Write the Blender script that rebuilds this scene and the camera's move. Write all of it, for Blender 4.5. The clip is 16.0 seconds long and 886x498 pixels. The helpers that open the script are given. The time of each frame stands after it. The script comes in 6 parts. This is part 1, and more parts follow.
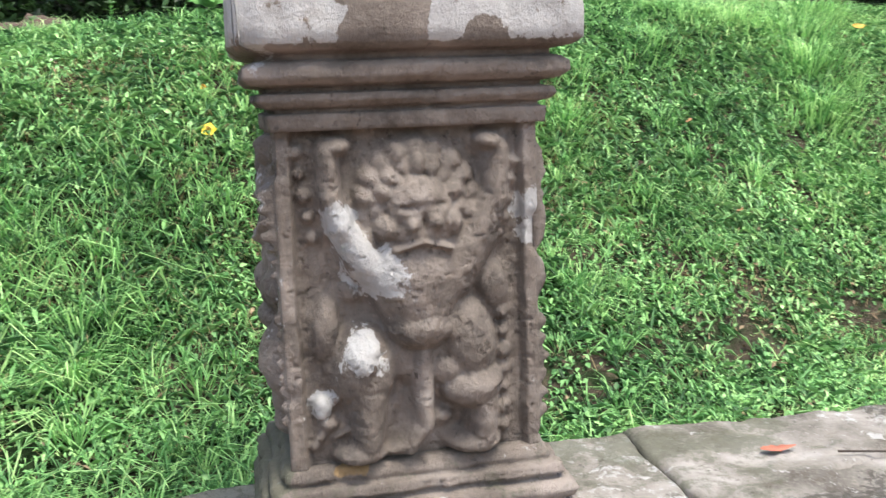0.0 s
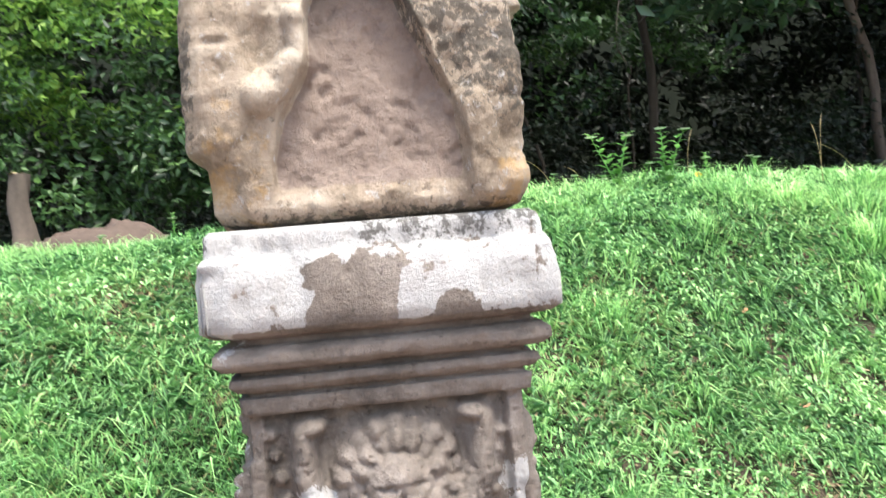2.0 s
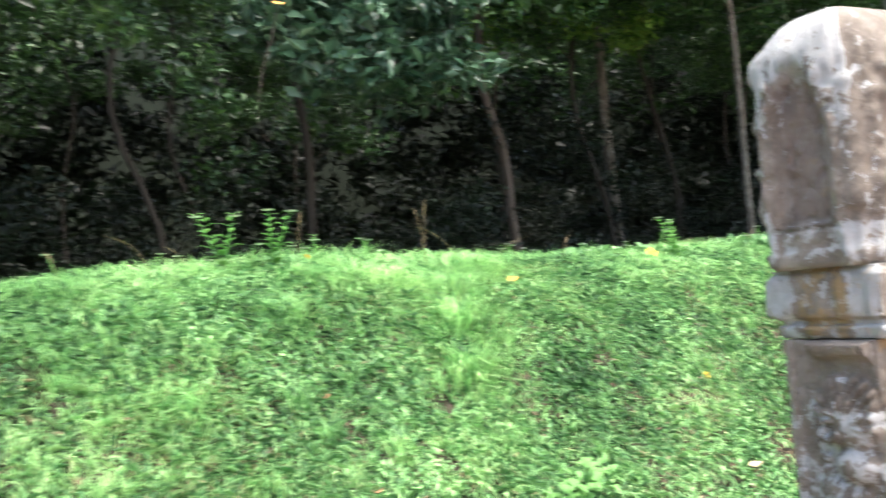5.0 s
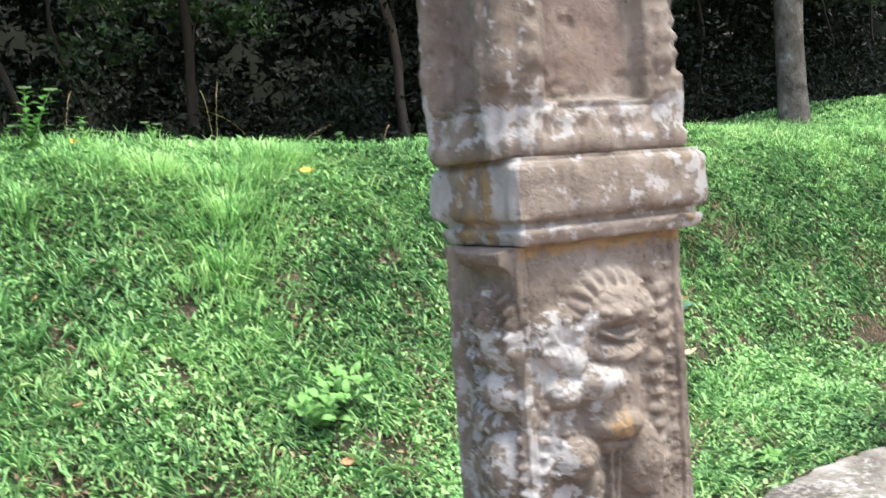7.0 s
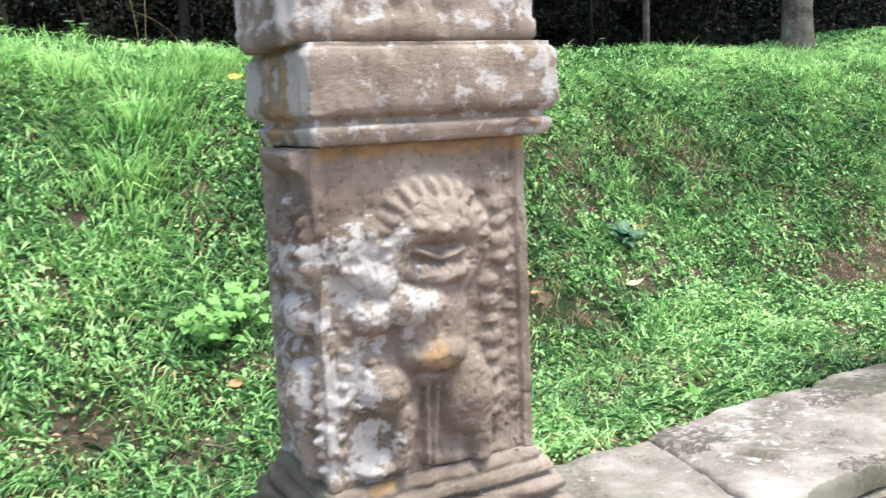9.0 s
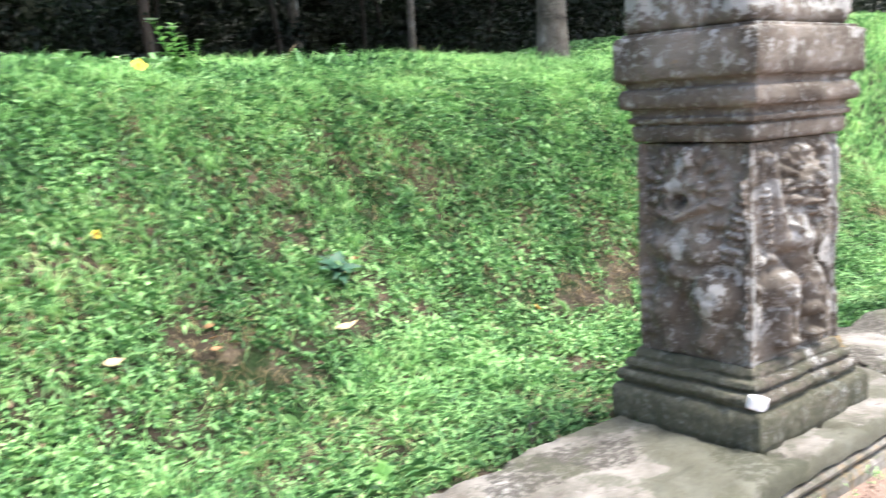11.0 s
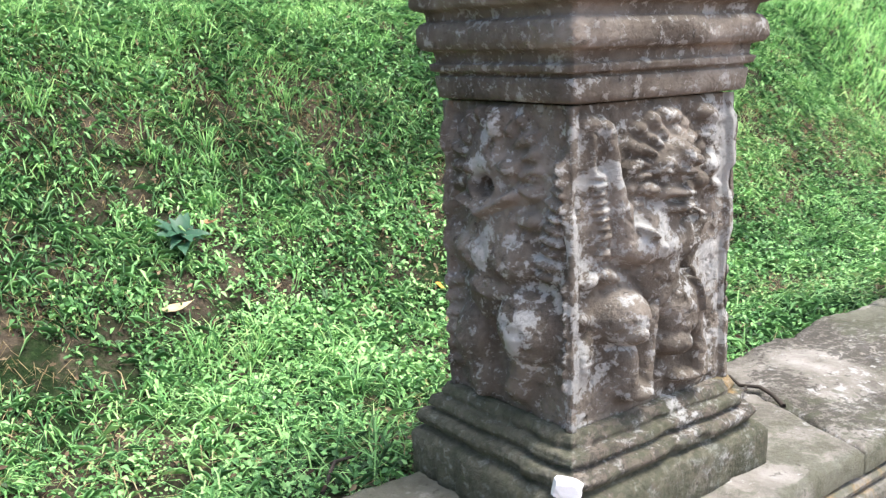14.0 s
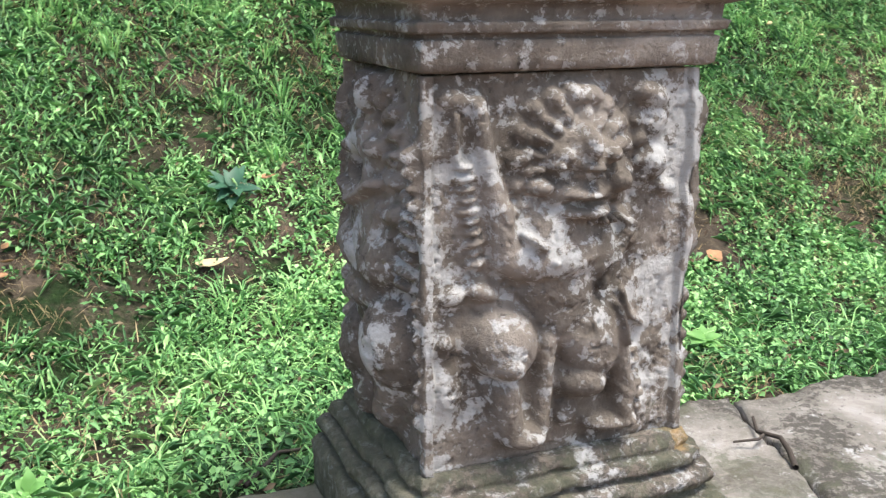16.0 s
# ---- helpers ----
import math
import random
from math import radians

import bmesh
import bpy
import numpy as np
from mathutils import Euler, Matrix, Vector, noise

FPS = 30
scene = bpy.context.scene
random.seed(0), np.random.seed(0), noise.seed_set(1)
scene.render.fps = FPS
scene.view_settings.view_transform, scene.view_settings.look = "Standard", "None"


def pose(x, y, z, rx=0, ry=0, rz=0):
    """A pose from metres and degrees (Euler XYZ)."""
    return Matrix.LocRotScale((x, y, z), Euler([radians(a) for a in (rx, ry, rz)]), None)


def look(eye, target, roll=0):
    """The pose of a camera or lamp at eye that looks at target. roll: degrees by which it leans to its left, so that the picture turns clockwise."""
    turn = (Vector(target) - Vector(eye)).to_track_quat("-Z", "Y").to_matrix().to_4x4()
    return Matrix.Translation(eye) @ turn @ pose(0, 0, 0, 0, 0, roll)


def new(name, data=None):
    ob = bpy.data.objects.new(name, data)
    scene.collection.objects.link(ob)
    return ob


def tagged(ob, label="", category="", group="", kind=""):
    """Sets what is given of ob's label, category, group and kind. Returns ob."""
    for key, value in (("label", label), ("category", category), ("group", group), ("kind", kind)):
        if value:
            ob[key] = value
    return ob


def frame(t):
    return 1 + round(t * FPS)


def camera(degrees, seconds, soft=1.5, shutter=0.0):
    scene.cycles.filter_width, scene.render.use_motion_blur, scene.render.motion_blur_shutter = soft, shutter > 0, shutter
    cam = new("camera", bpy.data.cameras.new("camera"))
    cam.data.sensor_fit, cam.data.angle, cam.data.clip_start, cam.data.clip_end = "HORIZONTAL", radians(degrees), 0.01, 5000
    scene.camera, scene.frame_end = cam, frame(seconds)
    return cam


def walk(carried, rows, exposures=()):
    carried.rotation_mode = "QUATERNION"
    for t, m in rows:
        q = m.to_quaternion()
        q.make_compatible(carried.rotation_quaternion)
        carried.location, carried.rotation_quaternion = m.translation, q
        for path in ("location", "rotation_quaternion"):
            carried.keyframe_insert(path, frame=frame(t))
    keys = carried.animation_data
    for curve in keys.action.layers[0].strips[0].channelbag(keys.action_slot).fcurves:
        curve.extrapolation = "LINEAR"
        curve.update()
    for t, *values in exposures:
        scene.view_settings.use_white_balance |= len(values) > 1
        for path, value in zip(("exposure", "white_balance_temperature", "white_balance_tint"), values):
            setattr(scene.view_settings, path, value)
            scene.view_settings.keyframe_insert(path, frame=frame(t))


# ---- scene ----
cam = camera(51.3, 16.0, 1.25, 0.5)
PATH = [
    (0, (-0.677, 0.44, 0.909), (-0.255, 2.366, 0.573), -2.0),
    (0.5, (-0.589, 0.453, 0.97), (-0.279, 2.399, 0.628), -2.5),
    (1, (-0.566, 0.493, 1.054), (-0.266, 2.448, 0.76), -2.8),
    (1.5, (-0.52, 0.495, 1.102), (-0.217, 2.468, 0.982), -3.6),
    (2, (-0.455, 0.469, 1.097), (-0.21, 2.454, 1.105), -4.9),
    (2.5, (-0.402, 0.38, 1.113), (-0.269, 2.371, 1.248), -4.1),
    (3, (-0.361, 0.316, 1.122), (-0.216, 2.287, 1.43), -5.2),
    (3.5, (-0.331, 0.295, 1.121), (-0.147, 2.264, 1.42), -5.3),
    (4, (-0.265, 0.305, 1.107), (0.163, 2.248, 1.311), -5.1),
    (4.5, (-0.15, 0.362, 1.098), (0.541, 2.234, 1.234), -5.3),
    (5, (-0.012, 0.462, 1.107), (0.885, 2.246, 1.214), -5.3),
    (5.2, (0.059, 0.52, 1.106), (1.039, 2.262, 1.192), -5.6),
    (7.3, (0.975, 0.435, 1.022), (1.963, 2.163, 0.835), -4.0),
    (7.5, (1.033, 0.437, 0.999), (2.026, 2.159, 0.784), -2.9),
    (8, (1.138, 0.412, 0.956), (2.049, 2.169, 0.665), -1.8),
    (8.2, (1.177, 0.409, 0.945), (2.069, 2.174, 0.646), -2.1),
    (10.3, (1.868, 0.64, 0.987), (2.94, 2.307, 0.714), -2.9),
    (10.5, (1.959, 0.683, 0.984), (3.061, 2.328, 0.704), -2.5),
    (11, (2.17, 0.721, 0.988), (3.438, 2.237, 0.684), -3.1),
    (11.5, (2.358, 0.796, 0.998), (3.748, 2.204, 0.708), -3.0),
    (12, (2.508, 0.856, 0.993), (3.938, 2.212, 0.651), -3.1),
    (12.5, (2.693, 0.882, 0.984), (4.076, 2.279, 0.615), -2.5),
    (13, (2.847, 0.885, 0.974), (4.194, 2.296, 0.533), -2.4),
    (13.5, (3.025, 0.904, 0.962), (4.282, 2.394, 0.513), -1.0),
    (14, (3.202, 0.9, 0.968), (4.374, 2.46, 0.529), -1.7),
    (14.5, (3.436, 0.862, 0.958), (4.462, 2.511, 0.479), -1.1),
    (15, (3.65, 0.884, 0.954), (4.547, 2.605, 0.471), -0.8),
    (15.5, (3.792, 0.897, 0.956), (4.628, 2.639, 0.439), -0.8),
    (16, (3.897, 0.861, 0.954), (4.638, 2.643, 0.43), 0.0),
]
EXPOSURES = [(0, 1.65), (1, 1.75), (1.5, 2.04), (2, 2.18), (2.6, 2.12), (3, 2.35), (3.5, 2.54), (4.0, 2.46), (4.3, 2.36), (4.6, 2.28), (5, 2.40), (5.6, 2.25), (7.3, 1.95), (10.3, 2.0), (11, 2.15), (12.2, 2.05), (13.2, 1.85), (14.5, 1.9), (15.4, 1.97), (16, 1.67)]
walk(cam, [(t, look(eye, target, roll)) for t, eye, target, roll in PATH], EXPOSURES)

# ---------------- light ----------------
world = bpy.data.worlds.new("sky")
scene.world = world
world.use_nodes = True
wn = world.node_tree
sky = wn.nodes.new("ShaderNodeTexSky")
sky.sky_type = "NISHITA"
sky.sun_disc = False
sky.sun_elevation, sky.sun_rotation = radians(70), radians(150)
sky.air_density, sky.dust_density, sky.ozone_density = 1.0, 4.0, 1.0
wn.links.new(sky.outputs[0], wn.nodes["Background"].inputs[0])
wn.nodes["Background"].inputs[1].default_value = 0.15
sun_data = bpy.data.lights.new("sun", "SUN")
sun_data.energy, sun_data.angle, sun_data.color = 1.5, radians(14), (1.0, 0.96, 0.9)
sun = new("sun", sun_data)
sun.matrix_world = look((2.4, -3.2, 10.0), (0.6, 0.0, 0.0))

# ---------------- numeric noise ----------------


def hash2(i, j, s):
    n = np.sin(i * 127.1 + j * 311.7 + s * 74.7) * 43758.5453
    return n - np.floor(n)


def vn(x, y, s=0.0):
    """Smooth value noise in the plane, 0 to 1."""
    x, y = np.asarray(x, float), np.asarray(y, float)
    i, j = np.floor(x), np.floor(y)
    f, g = x - i, y - j
    f, g = f * f * (3 - 2 * f), g * g * (3 - 2 * g)
    a, b = hash2(i, j, s), hash2(i + 1, j, s)
    c, d = hash2(i, j + 1, s), hash2(i + 1, j + 1, s)
    return (a + (b - a) * f) * (1 - g) + (c + (d - c) * f) * g


def fbm(x, y, s=0.0, octaves=4):
    total, amp, norm = 0.0, 1.0, 0.0
    for k in range(octaves):
        total, norm = total + amp * vn(x * 2 ** k, y * 2 ** k, s + 13 * k), norm + amp
        amp *= 0.5
    return total / norm


def smooth(a, b, x):
    t = np.clip((x - a) / (b - a), 0, 1)
    return t * t * (3 - 2 * t)


# ---------------- materials ----------------


class Nodes:
    """A small builder for one material's node tree."""

    def __init__(self, name, rough=0.8, spec=0.3):
        self.mat = bpy.data.materials.new(name)
        self.mat.use_nodes = True
        self.t = self.mat.node_tree
        self.bsdf = self.t.nodes["Principled BSDF"]
        self.bsdf.inputs["Roughness"].default_value = rough
        self.bsdf.inputs["Specular IOR Level"].default_value = spec
        self.coord = self.t.nodes.new("ShaderNodeNewGeometry").outputs["Position"]

    def link(self, a, b):
        self.t.links.new(a, b)

    def noise(self, scale, detail=5, rough=0.6, warp=0.0, offset=0.0):
        n = self.t.nodes.new("ShaderNodeTexNoise")
        n.inputs["Scale"].default_value, n.inputs["Detail"].default_value = scale, detail
        n.inputs["Roughness"].default_value, n.inputs["Distortion"].default_value = rough, warp
        v = self.t.nodes.new("ShaderNodeVectorMath")
        v.inputs[1].default_value = (offset, offset * 1.7, offset * 0.3)
        self.link(self.coord, v.inputs[0])
        self.link(v.outputs[0], n.inputs["Vector"])
        return n.outputs["Fac"]

    def attr(self, name):
        a = self.t.nodes.new("ShaderNodeAttribute")
        a.attribute_name = name
        return a.outputs["Fac"]

    def math(self, op, a, b=0.0, c=0.0):
        m = self.t.nodes.new("ShaderNodeMath")
        m.operation = op
        for k, v in enumerate((a, b, c)):
            if isinstance(v, (int, float)):
                m.inputs[k].default_value = v
            else:
                self.link(v, m.inputs[k])
        return m.outputs[0]

    def step(self, value, lo, hi):
        m = self.t.nodes.new("ShaderNodeMapRange")
        m.interpolation_type = "SMOOTHSTEP"
        self.link(value, m.inputs[0])
        m.inputs[1].default_value, m.inputs[2].default_value = lo, hi
        return m.outputs[0]

    def mix(self, fac, a, b):
        m = self.t.nodes.new("ShaderNodeMix")
        m.data_type = "RGBA"
        for socket, v in ((m.inputs[0], fac), (m.inputs[6], a), (m.inputs[7], b)):
            if isinstance(v, tuple):
                socket.default_value = (*v, 1)
            elif isinstance(v, (int, float)):
                socket.default_value = v
            else:
                self.link(v, socket)
        return m.outputs[2]

    def ramp(self, value, stops):
        r = self.t.nodes.new("ShaderNodeValToRGB")
        while len(r.color_ramp.elements) < len(stops):
            r.color_ramp.elements.new(0.5)
        for e, (p, c) in zip(r.color_ramp.elements, stops):
            e.position, e.color = p, (*c, 1)
        self.link(value, r.inputs[0])
        return r.outputs[0]

    def base(self, colour):
        self.link(colour, self.bsdf.inputs["Base Color"])

    def bump(self, height, strength=0.4, distance=0.01):
        b = self.t.nodes.new("ShaderNodeBump")
        b.inputs["Strength"].default_value, b.inputs["Distance"].default_value = strength, distance
        self.link(height, b.inputs["Height"])
        self.link(b.outputs[0], self.bsdf.inputs["Normal"])

    def island(self):
        return self.t.nodes.new("ShaderNodeNewGeometry").outputs["Random Per Island"]

    def through_light(self, colour, share):
        """Lets part of the light through a thin leaf."""
        tr = self.t.nodes.new("ShaderNodeBsdfTranslucent")
        self.link(colour, tr.inputs[0])
        m = self.t.nodes.new("ShaderNodeMixShader")
        m.inputs[0].default_value = share
        self.link(self.bsdf.outputs[0], m.inputs[1])
        self.link(tr.outputs[0], m.inputs[2])
        self.link(m.outputs[0], self.t.nodes["Material Output"].inputs["Surface"])


def stone(name, dark, mid, light, speck=0.55, seed=0.0):
    """Old sandstone: blotched, with white crusts of lichen, black spots and a little moss."""
    n = Nodes(name, 0.9, 0.2)
    big = n.noise(5.0, 6, 0.6, 0.4, seed)
    col = n.ramp(big, [(0.32, dark), (0.5, mid), (0.68, light)])
    fine = n.noise(85.0, 5, 0.65, 0, seed)
    col = n.mix(n.math("MULTIPLY", n.step(fine, 0.45, 0.75), 0.45), col, tuple(min(1, 1.5 * c) for c in mid))
    col = n.mix(n.math("MULTIPLY", n.step(n.noise(38.0, 6, 0.7, 0, seed + 3), 0.58, 0.7), 0.65), col, tuple(0.35 * c for c in dark))
    crust = n.noise(24.0, 7, 0.68, 0.15, seed + 9)
    # placed crusts keep a ragged edge; scattered ones come from noise alone
    placed = n.step(n.math("ADD", n.attr("white"), n.math("MULTIPLY", n.math("SUBTRACT", crust, 0.5), 2.1)), 0.42, 0.56)
    spots = n.step(crust, speck + 0.07, speck + 0.13)
    small = n.step(n.noise(46.0, 6, 0.7, 0.4, seed + 15), speck + 0.05, speck + 0.10)
    spots = n.math("MAXIMUM", spots, n.math("MULTIPLY", small, 0.8))
    pale = n.mix(n.noise(30.0, 5, 0.7, 0, seed + 5), (0.245, 0.243, 0.228), (0.445, 0.45, 0.435))
    col = n.mix(n.math("MAXIMUM", n.math("MULTIPLY", placed, 0.88), n.math("MULTIPLY", spots, 0.7)), col, pale)
    black = n.step(n.math("ADD", n.attr("black"), n.math("MULTIPLY", n.math("SUBTRACT", n.noise(48.0, 6, 0.75, 0.3, seed + 2), 0.5), 1.6)), 0.42, 0.6)
    col = n.mix(n.math("MULTIPLY", black, 0.8), col, (0.045, 0.042, 0.035))
    rust = n.step(n.math("ADD", n.attr("rust"), n.math("MULTIPLY", n.math("SUBTRACT", n.noise(20.0, 5, 0.7, 0, seed + 6), 0.5), 1.1)), 0.42, 0.62)
    col = n.mix(n.math("MULTIPLY", rust, 0.55), col, (0.32, 0.20, 0.07))
    moss = n.step(n.math("ADD", n.attr("moss"), n.math("MULTIPLY", n.math("SUBTRACT", n.noise(22.0, 6, 0.7, 0, seed + 8), 0.5), 1.2)), 0.38, 0.62)
    col = n.mix(n.math("MULTIPLY", moss, 0.65), col, n.mix(n.noise(60.0, 4), (0.04, 0.042, 0.028), (0.11, 0.12, 0.075)))
    raw = n.step(n.math("ADD", n.attr("raw"), n.math("MULTIPLY", n.math("SUBTRACT", n.noise(26.0, 6, 0.7, 0, seed + 11), 0.5), 0.9)), 0.36, 0.66)
    col = n.mix(n.math("MULTIPLY", raw, 0.85), col, n.mix(n.noise(18.0, 6, 0.7, 0.3, seed + 4), (0.105, 0.078, 0.064), (0.240, 0.190, 0.158)))
    n.base(col)
    h = n.math("ADD", n.math("MULTIPLY", n.noise(30.0, 8, 0.7, 0.2, seed), 1.0), n.math("MULTIPLY", n.noise(170.0, 4, 0.7), 0.4))
    n.bump(h, 0.75, 0.014)
    return n.mat


def leafy(name, stops, share=0.35, rough=0.5, spec=0.3, patch=1.2):
    """Leaves that differ one from the next, with drifts of colour over the bank."""
    n = Nodes(name, rough, spec)
    v = n.math("ADD", n.math("MULTIPLY", n.island(), 0.58), n.math("MULTIPLY", n.step(n.noise(patch, 4, 0.6), 0.25, 0.75), 0.36))
    col = n.ramp(v, stops)
    n.base(col)
    n.through_light(col, share)
    return n.mat


def plain(name, colour, rough=0.7, spread=0.25, scale=40.0, bump=0.25, spec=0.3):
    n = Nodes(name, rough, spec)
    f = n.noise(scale, 5, 0.65)
    n.base(n.mix(f, tuple(c * (1 - spread) for c in colour), tuple(min(1, c * (1 + spread)) for c in colour)))
    n.bump(f, bump, 0.006)
    return n.mat


M_STONE_A = stone("brown_sandstone", (0.070, 0.060, 0.050), (0.142, 0.121, 0.101), (0.235, 0.206, 0.178), 0.62, 0.0)
M_STONE_TOP = stone("buff_sandstone", (0.125, 0.098, 0.068), (0.245, 0.200, 0.148), (0.385, 0.340, 0.268), 0.55, 4.0)
M_STONE_B = stone("pink_sandstone", (0.096, 0.079, 0.062), (0.170, 0.143, 0.115), (0.262, 0.230, 0.192), 0.57, 7.0)
M_STONE_C = stone("grey_sandstone", (0.060, 0.051, 0.041), (0.125, 0.107, 0.087), (0.240, 0.212, 0.182), 0.51, 12.0)
M_KERB = stone("kerb_sandstone", (0.088, 0.080, 0.066), (0.190, 0.178, 0.156), (0.335, 0.320, 0.295), 0.57, 20.0)
M_WEED = leafy("weed_leaf", [(0.16, (0.022, 0.063, 0.019)), (0.38, (0.099, 0.251, 0.080)), (0.62, (0.248, 0.489, 0.170)), (0.9, (0.425, 0.660, 0.272))], 0.18)
M_CREEP = leafy("creeping_blade", [(0.12, (0.019, 0.059, 0.022)), (0.36, (0.078, 0.206, 0.073)), (0.60, (0.202, 0.400, 0.151)), (0.88, (0.376, 0.588, 0.244)), (0.98, (0.564, 0.529, 0.338))], 0.18)
# tree leaves again, the woods' deep shade put into the colour
M_LEAF_IN_SHADE = leafy("leaf_in_shade", [(0.12, (0.002, 0.006, 0.002)), (0.60, (0.006, 0.014, 0.006)), (0.94, (0.021, 0.038, 0.015))], 0.25, 0.5, 0.3, 0.5)
M_GRASS = leafy("grass_blade", [(0.12, (0.026, 0.080, 0.025)), (0.36, (0.139, 0.338, 0.111)), (0.58, (0.314, 0.589, 0.209)), (0.85, (0.554, 0.780, 0.347)), (0.97, (0.720, 0.689, 0.453))], 0.40)
M_STRAW = leafy("dry_straw", [(0.2, (0.16, 0.12, 0.06)), (0.6, (0.32, 0.25, 0.13)), (0.95, (0.48, 0.40, 0.24))], 0.2, 0.7)
M_LITTER = leafy("leaf_litter", [(0.15, (0.050, 0.034, 0.022)), (0.45, (0.14, 0.10, 0.062)), (0.75, (0.27, 0.21, 0.13)), (0.95, (0.42, 0.35, 0.24))], 0.1, 0.8, 0.2)
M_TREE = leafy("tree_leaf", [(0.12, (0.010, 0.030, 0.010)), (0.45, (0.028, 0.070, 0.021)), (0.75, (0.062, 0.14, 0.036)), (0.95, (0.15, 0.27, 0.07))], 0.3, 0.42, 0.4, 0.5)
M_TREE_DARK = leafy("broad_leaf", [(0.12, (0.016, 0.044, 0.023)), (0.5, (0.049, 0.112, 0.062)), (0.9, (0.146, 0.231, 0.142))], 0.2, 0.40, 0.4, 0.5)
# brighter copy of the tree leaf: light falling through it is in the colour
M_TREE_SUNLIT = leafy("sunlit_leaf", [(0.12, (0.04, 0.11, 0.02)), (0.5, (0.13, 0.28, 0.05)), (0.9, (0.34, 0.52, 0.11))], 0.45, 0.5, 0.3, 0.5)
M_BARK = plain("bark", (0.034, 0.029, 0.023), 0.9, 0.5, 14.0, 0.7)


def mottled_bark():
    n = Nodes("pale_bark", 0.9, 0.2)
    col = n.ramp(n.noise(6.0, 6, 0.65, 0.5), [(0.34, (0.045, 0.038, 0.030)), (0.47, (0.115, 0.10, 0.082)), (0.58, (0.15, 0.135, 0.115)), (0.7, (0.30, 0.29, 0.265))])
    col = n.mix(n.math("MULTIPLY", n.step(n.noise(34.0, 6, 0.7), 0.55, 0.68), 0.7), col, (0.035, 0.033, 0.026))
    n.base(col)
    n.bump(n.math("ADD", n.noise(18.0, 7, 0.7, 0.3), n.noise(5.0, 3)), 0.9, 0.03)
    return n.mat


M_PALE_BARK = mottled_bark()
M_BROWN_BARK = plain("brown_bark", (0.082, 0.064, 0.05), 0.9, 0.5, 16.0, 0.8)


def ground_material():
    n = Nodes("earth", 0.95, 0.15)
    sep = n.t.nodes.new("ShaderNodeSeparateXYZ")
    n.link(n.coord, sep.inputs[0])
    soil = n.ramp(n.noise(5.0, 9, 0.75, 0.3), [(0.30, (0.020, 0.016, 0.011)), (0.50, (0.056, 0.045, 0.032)), (0.74, (0.165, 0.130, 0.095))])
    moss = n.ramp(n.noise(45.0, 5, 0.7), [(0.3, (0.006, 0.013, 0.004)), (0.55, (0.016, 0.034, 0.010)), (0.75, (0.045, 0.075, 0.026))])
    col = n.mix(n.step(n.noise(2.4, 8, 0.75, 0.4, 3.0), 0.44, 0.58), soil, moss)
    sand = n.ramp(n.noise(3.0, 9, 0.72), [(0.3, (0.21, 0.145, 0.115)), (0.5, (0.285, 0.205, 0.165)), (0.7, (0.36, 0.275, 0.225))])
    col = n.mix(n.step(sep.outputs[1], 2.1, 2.0), col, sand)
    litter = n.ramp(n.noise(26.0, 7, 0.75), [(0.3, (0.03, 0.028, 0.016)), (0.5, (0.075, 0.06, 0.036)), (0.7, (0.14, 0.12, 0.065))])
    col = n.mix(n.step(n.math("ADD", sep.outputs[1], n.math("MULTIPLY", n.noise(0.9, 4), 2.0)), 7.6, 8.6), col, litter)
    n.base(col)
    n.bump(n.math("ADD", n.noise(28.0, 8, 0.75), n.math("MULTIPLY", n.noise(7.0, 4), 1.5)), 0.7, 0.03)
    return n.mat


M_GROUND = ground_material()

# ---------------- mesh helpers ----------------


def mesh_from(name, verts, faces, material, attrs=None, shade=True):
    me = bpy.data.meshes.new(name)
    me.from_pydata(verts if isinstance(verts, list) else verts.tolist(), [], faces)
    me.materials.append(material)
    for key, values in (attrs or {}).items():
        a = me.attributes.new(key, "FLOAT", "POINT")
        a.data.foreach_set("value", np.asarray(values, np.float32))
    if shade:
        me.polygons.foreach_set("use_smooth", [True] * len(me.polygons))
    me.update()
    return me


def arrays_mesh(name, verts, loops, sizes, material, smoothed=False):
    """A mesh straight from arrays, for many small pieces."""
    me = bpy.data.meshes.new(name)
    me.vertices.add(len(verts))
    me.vertices.foreach_set("co", verts.astype(np.float32).ravel())
    me.loops.add(len(loops))
    me.loops.foreach_set("vertex_index", loops.astype(np.int32))
    me.polygons.add(len(sizes))
    starts = np.concatenate(([0], np.cumsum(sizes)[:-1]))
    me.polygons.foreach_set("loop_start", starts.astype(np.int32))
    me.update(calc_edges=True)
    if smoothed:
        me.polygons.foreach_set("use_smooth", [True] * len(sizes))
    me.materials.append(material)
    return me


def part(name, me, parent, label=""):
    ob = new(name, me)
    ob.parent = parent
    return tagged(ob, label)


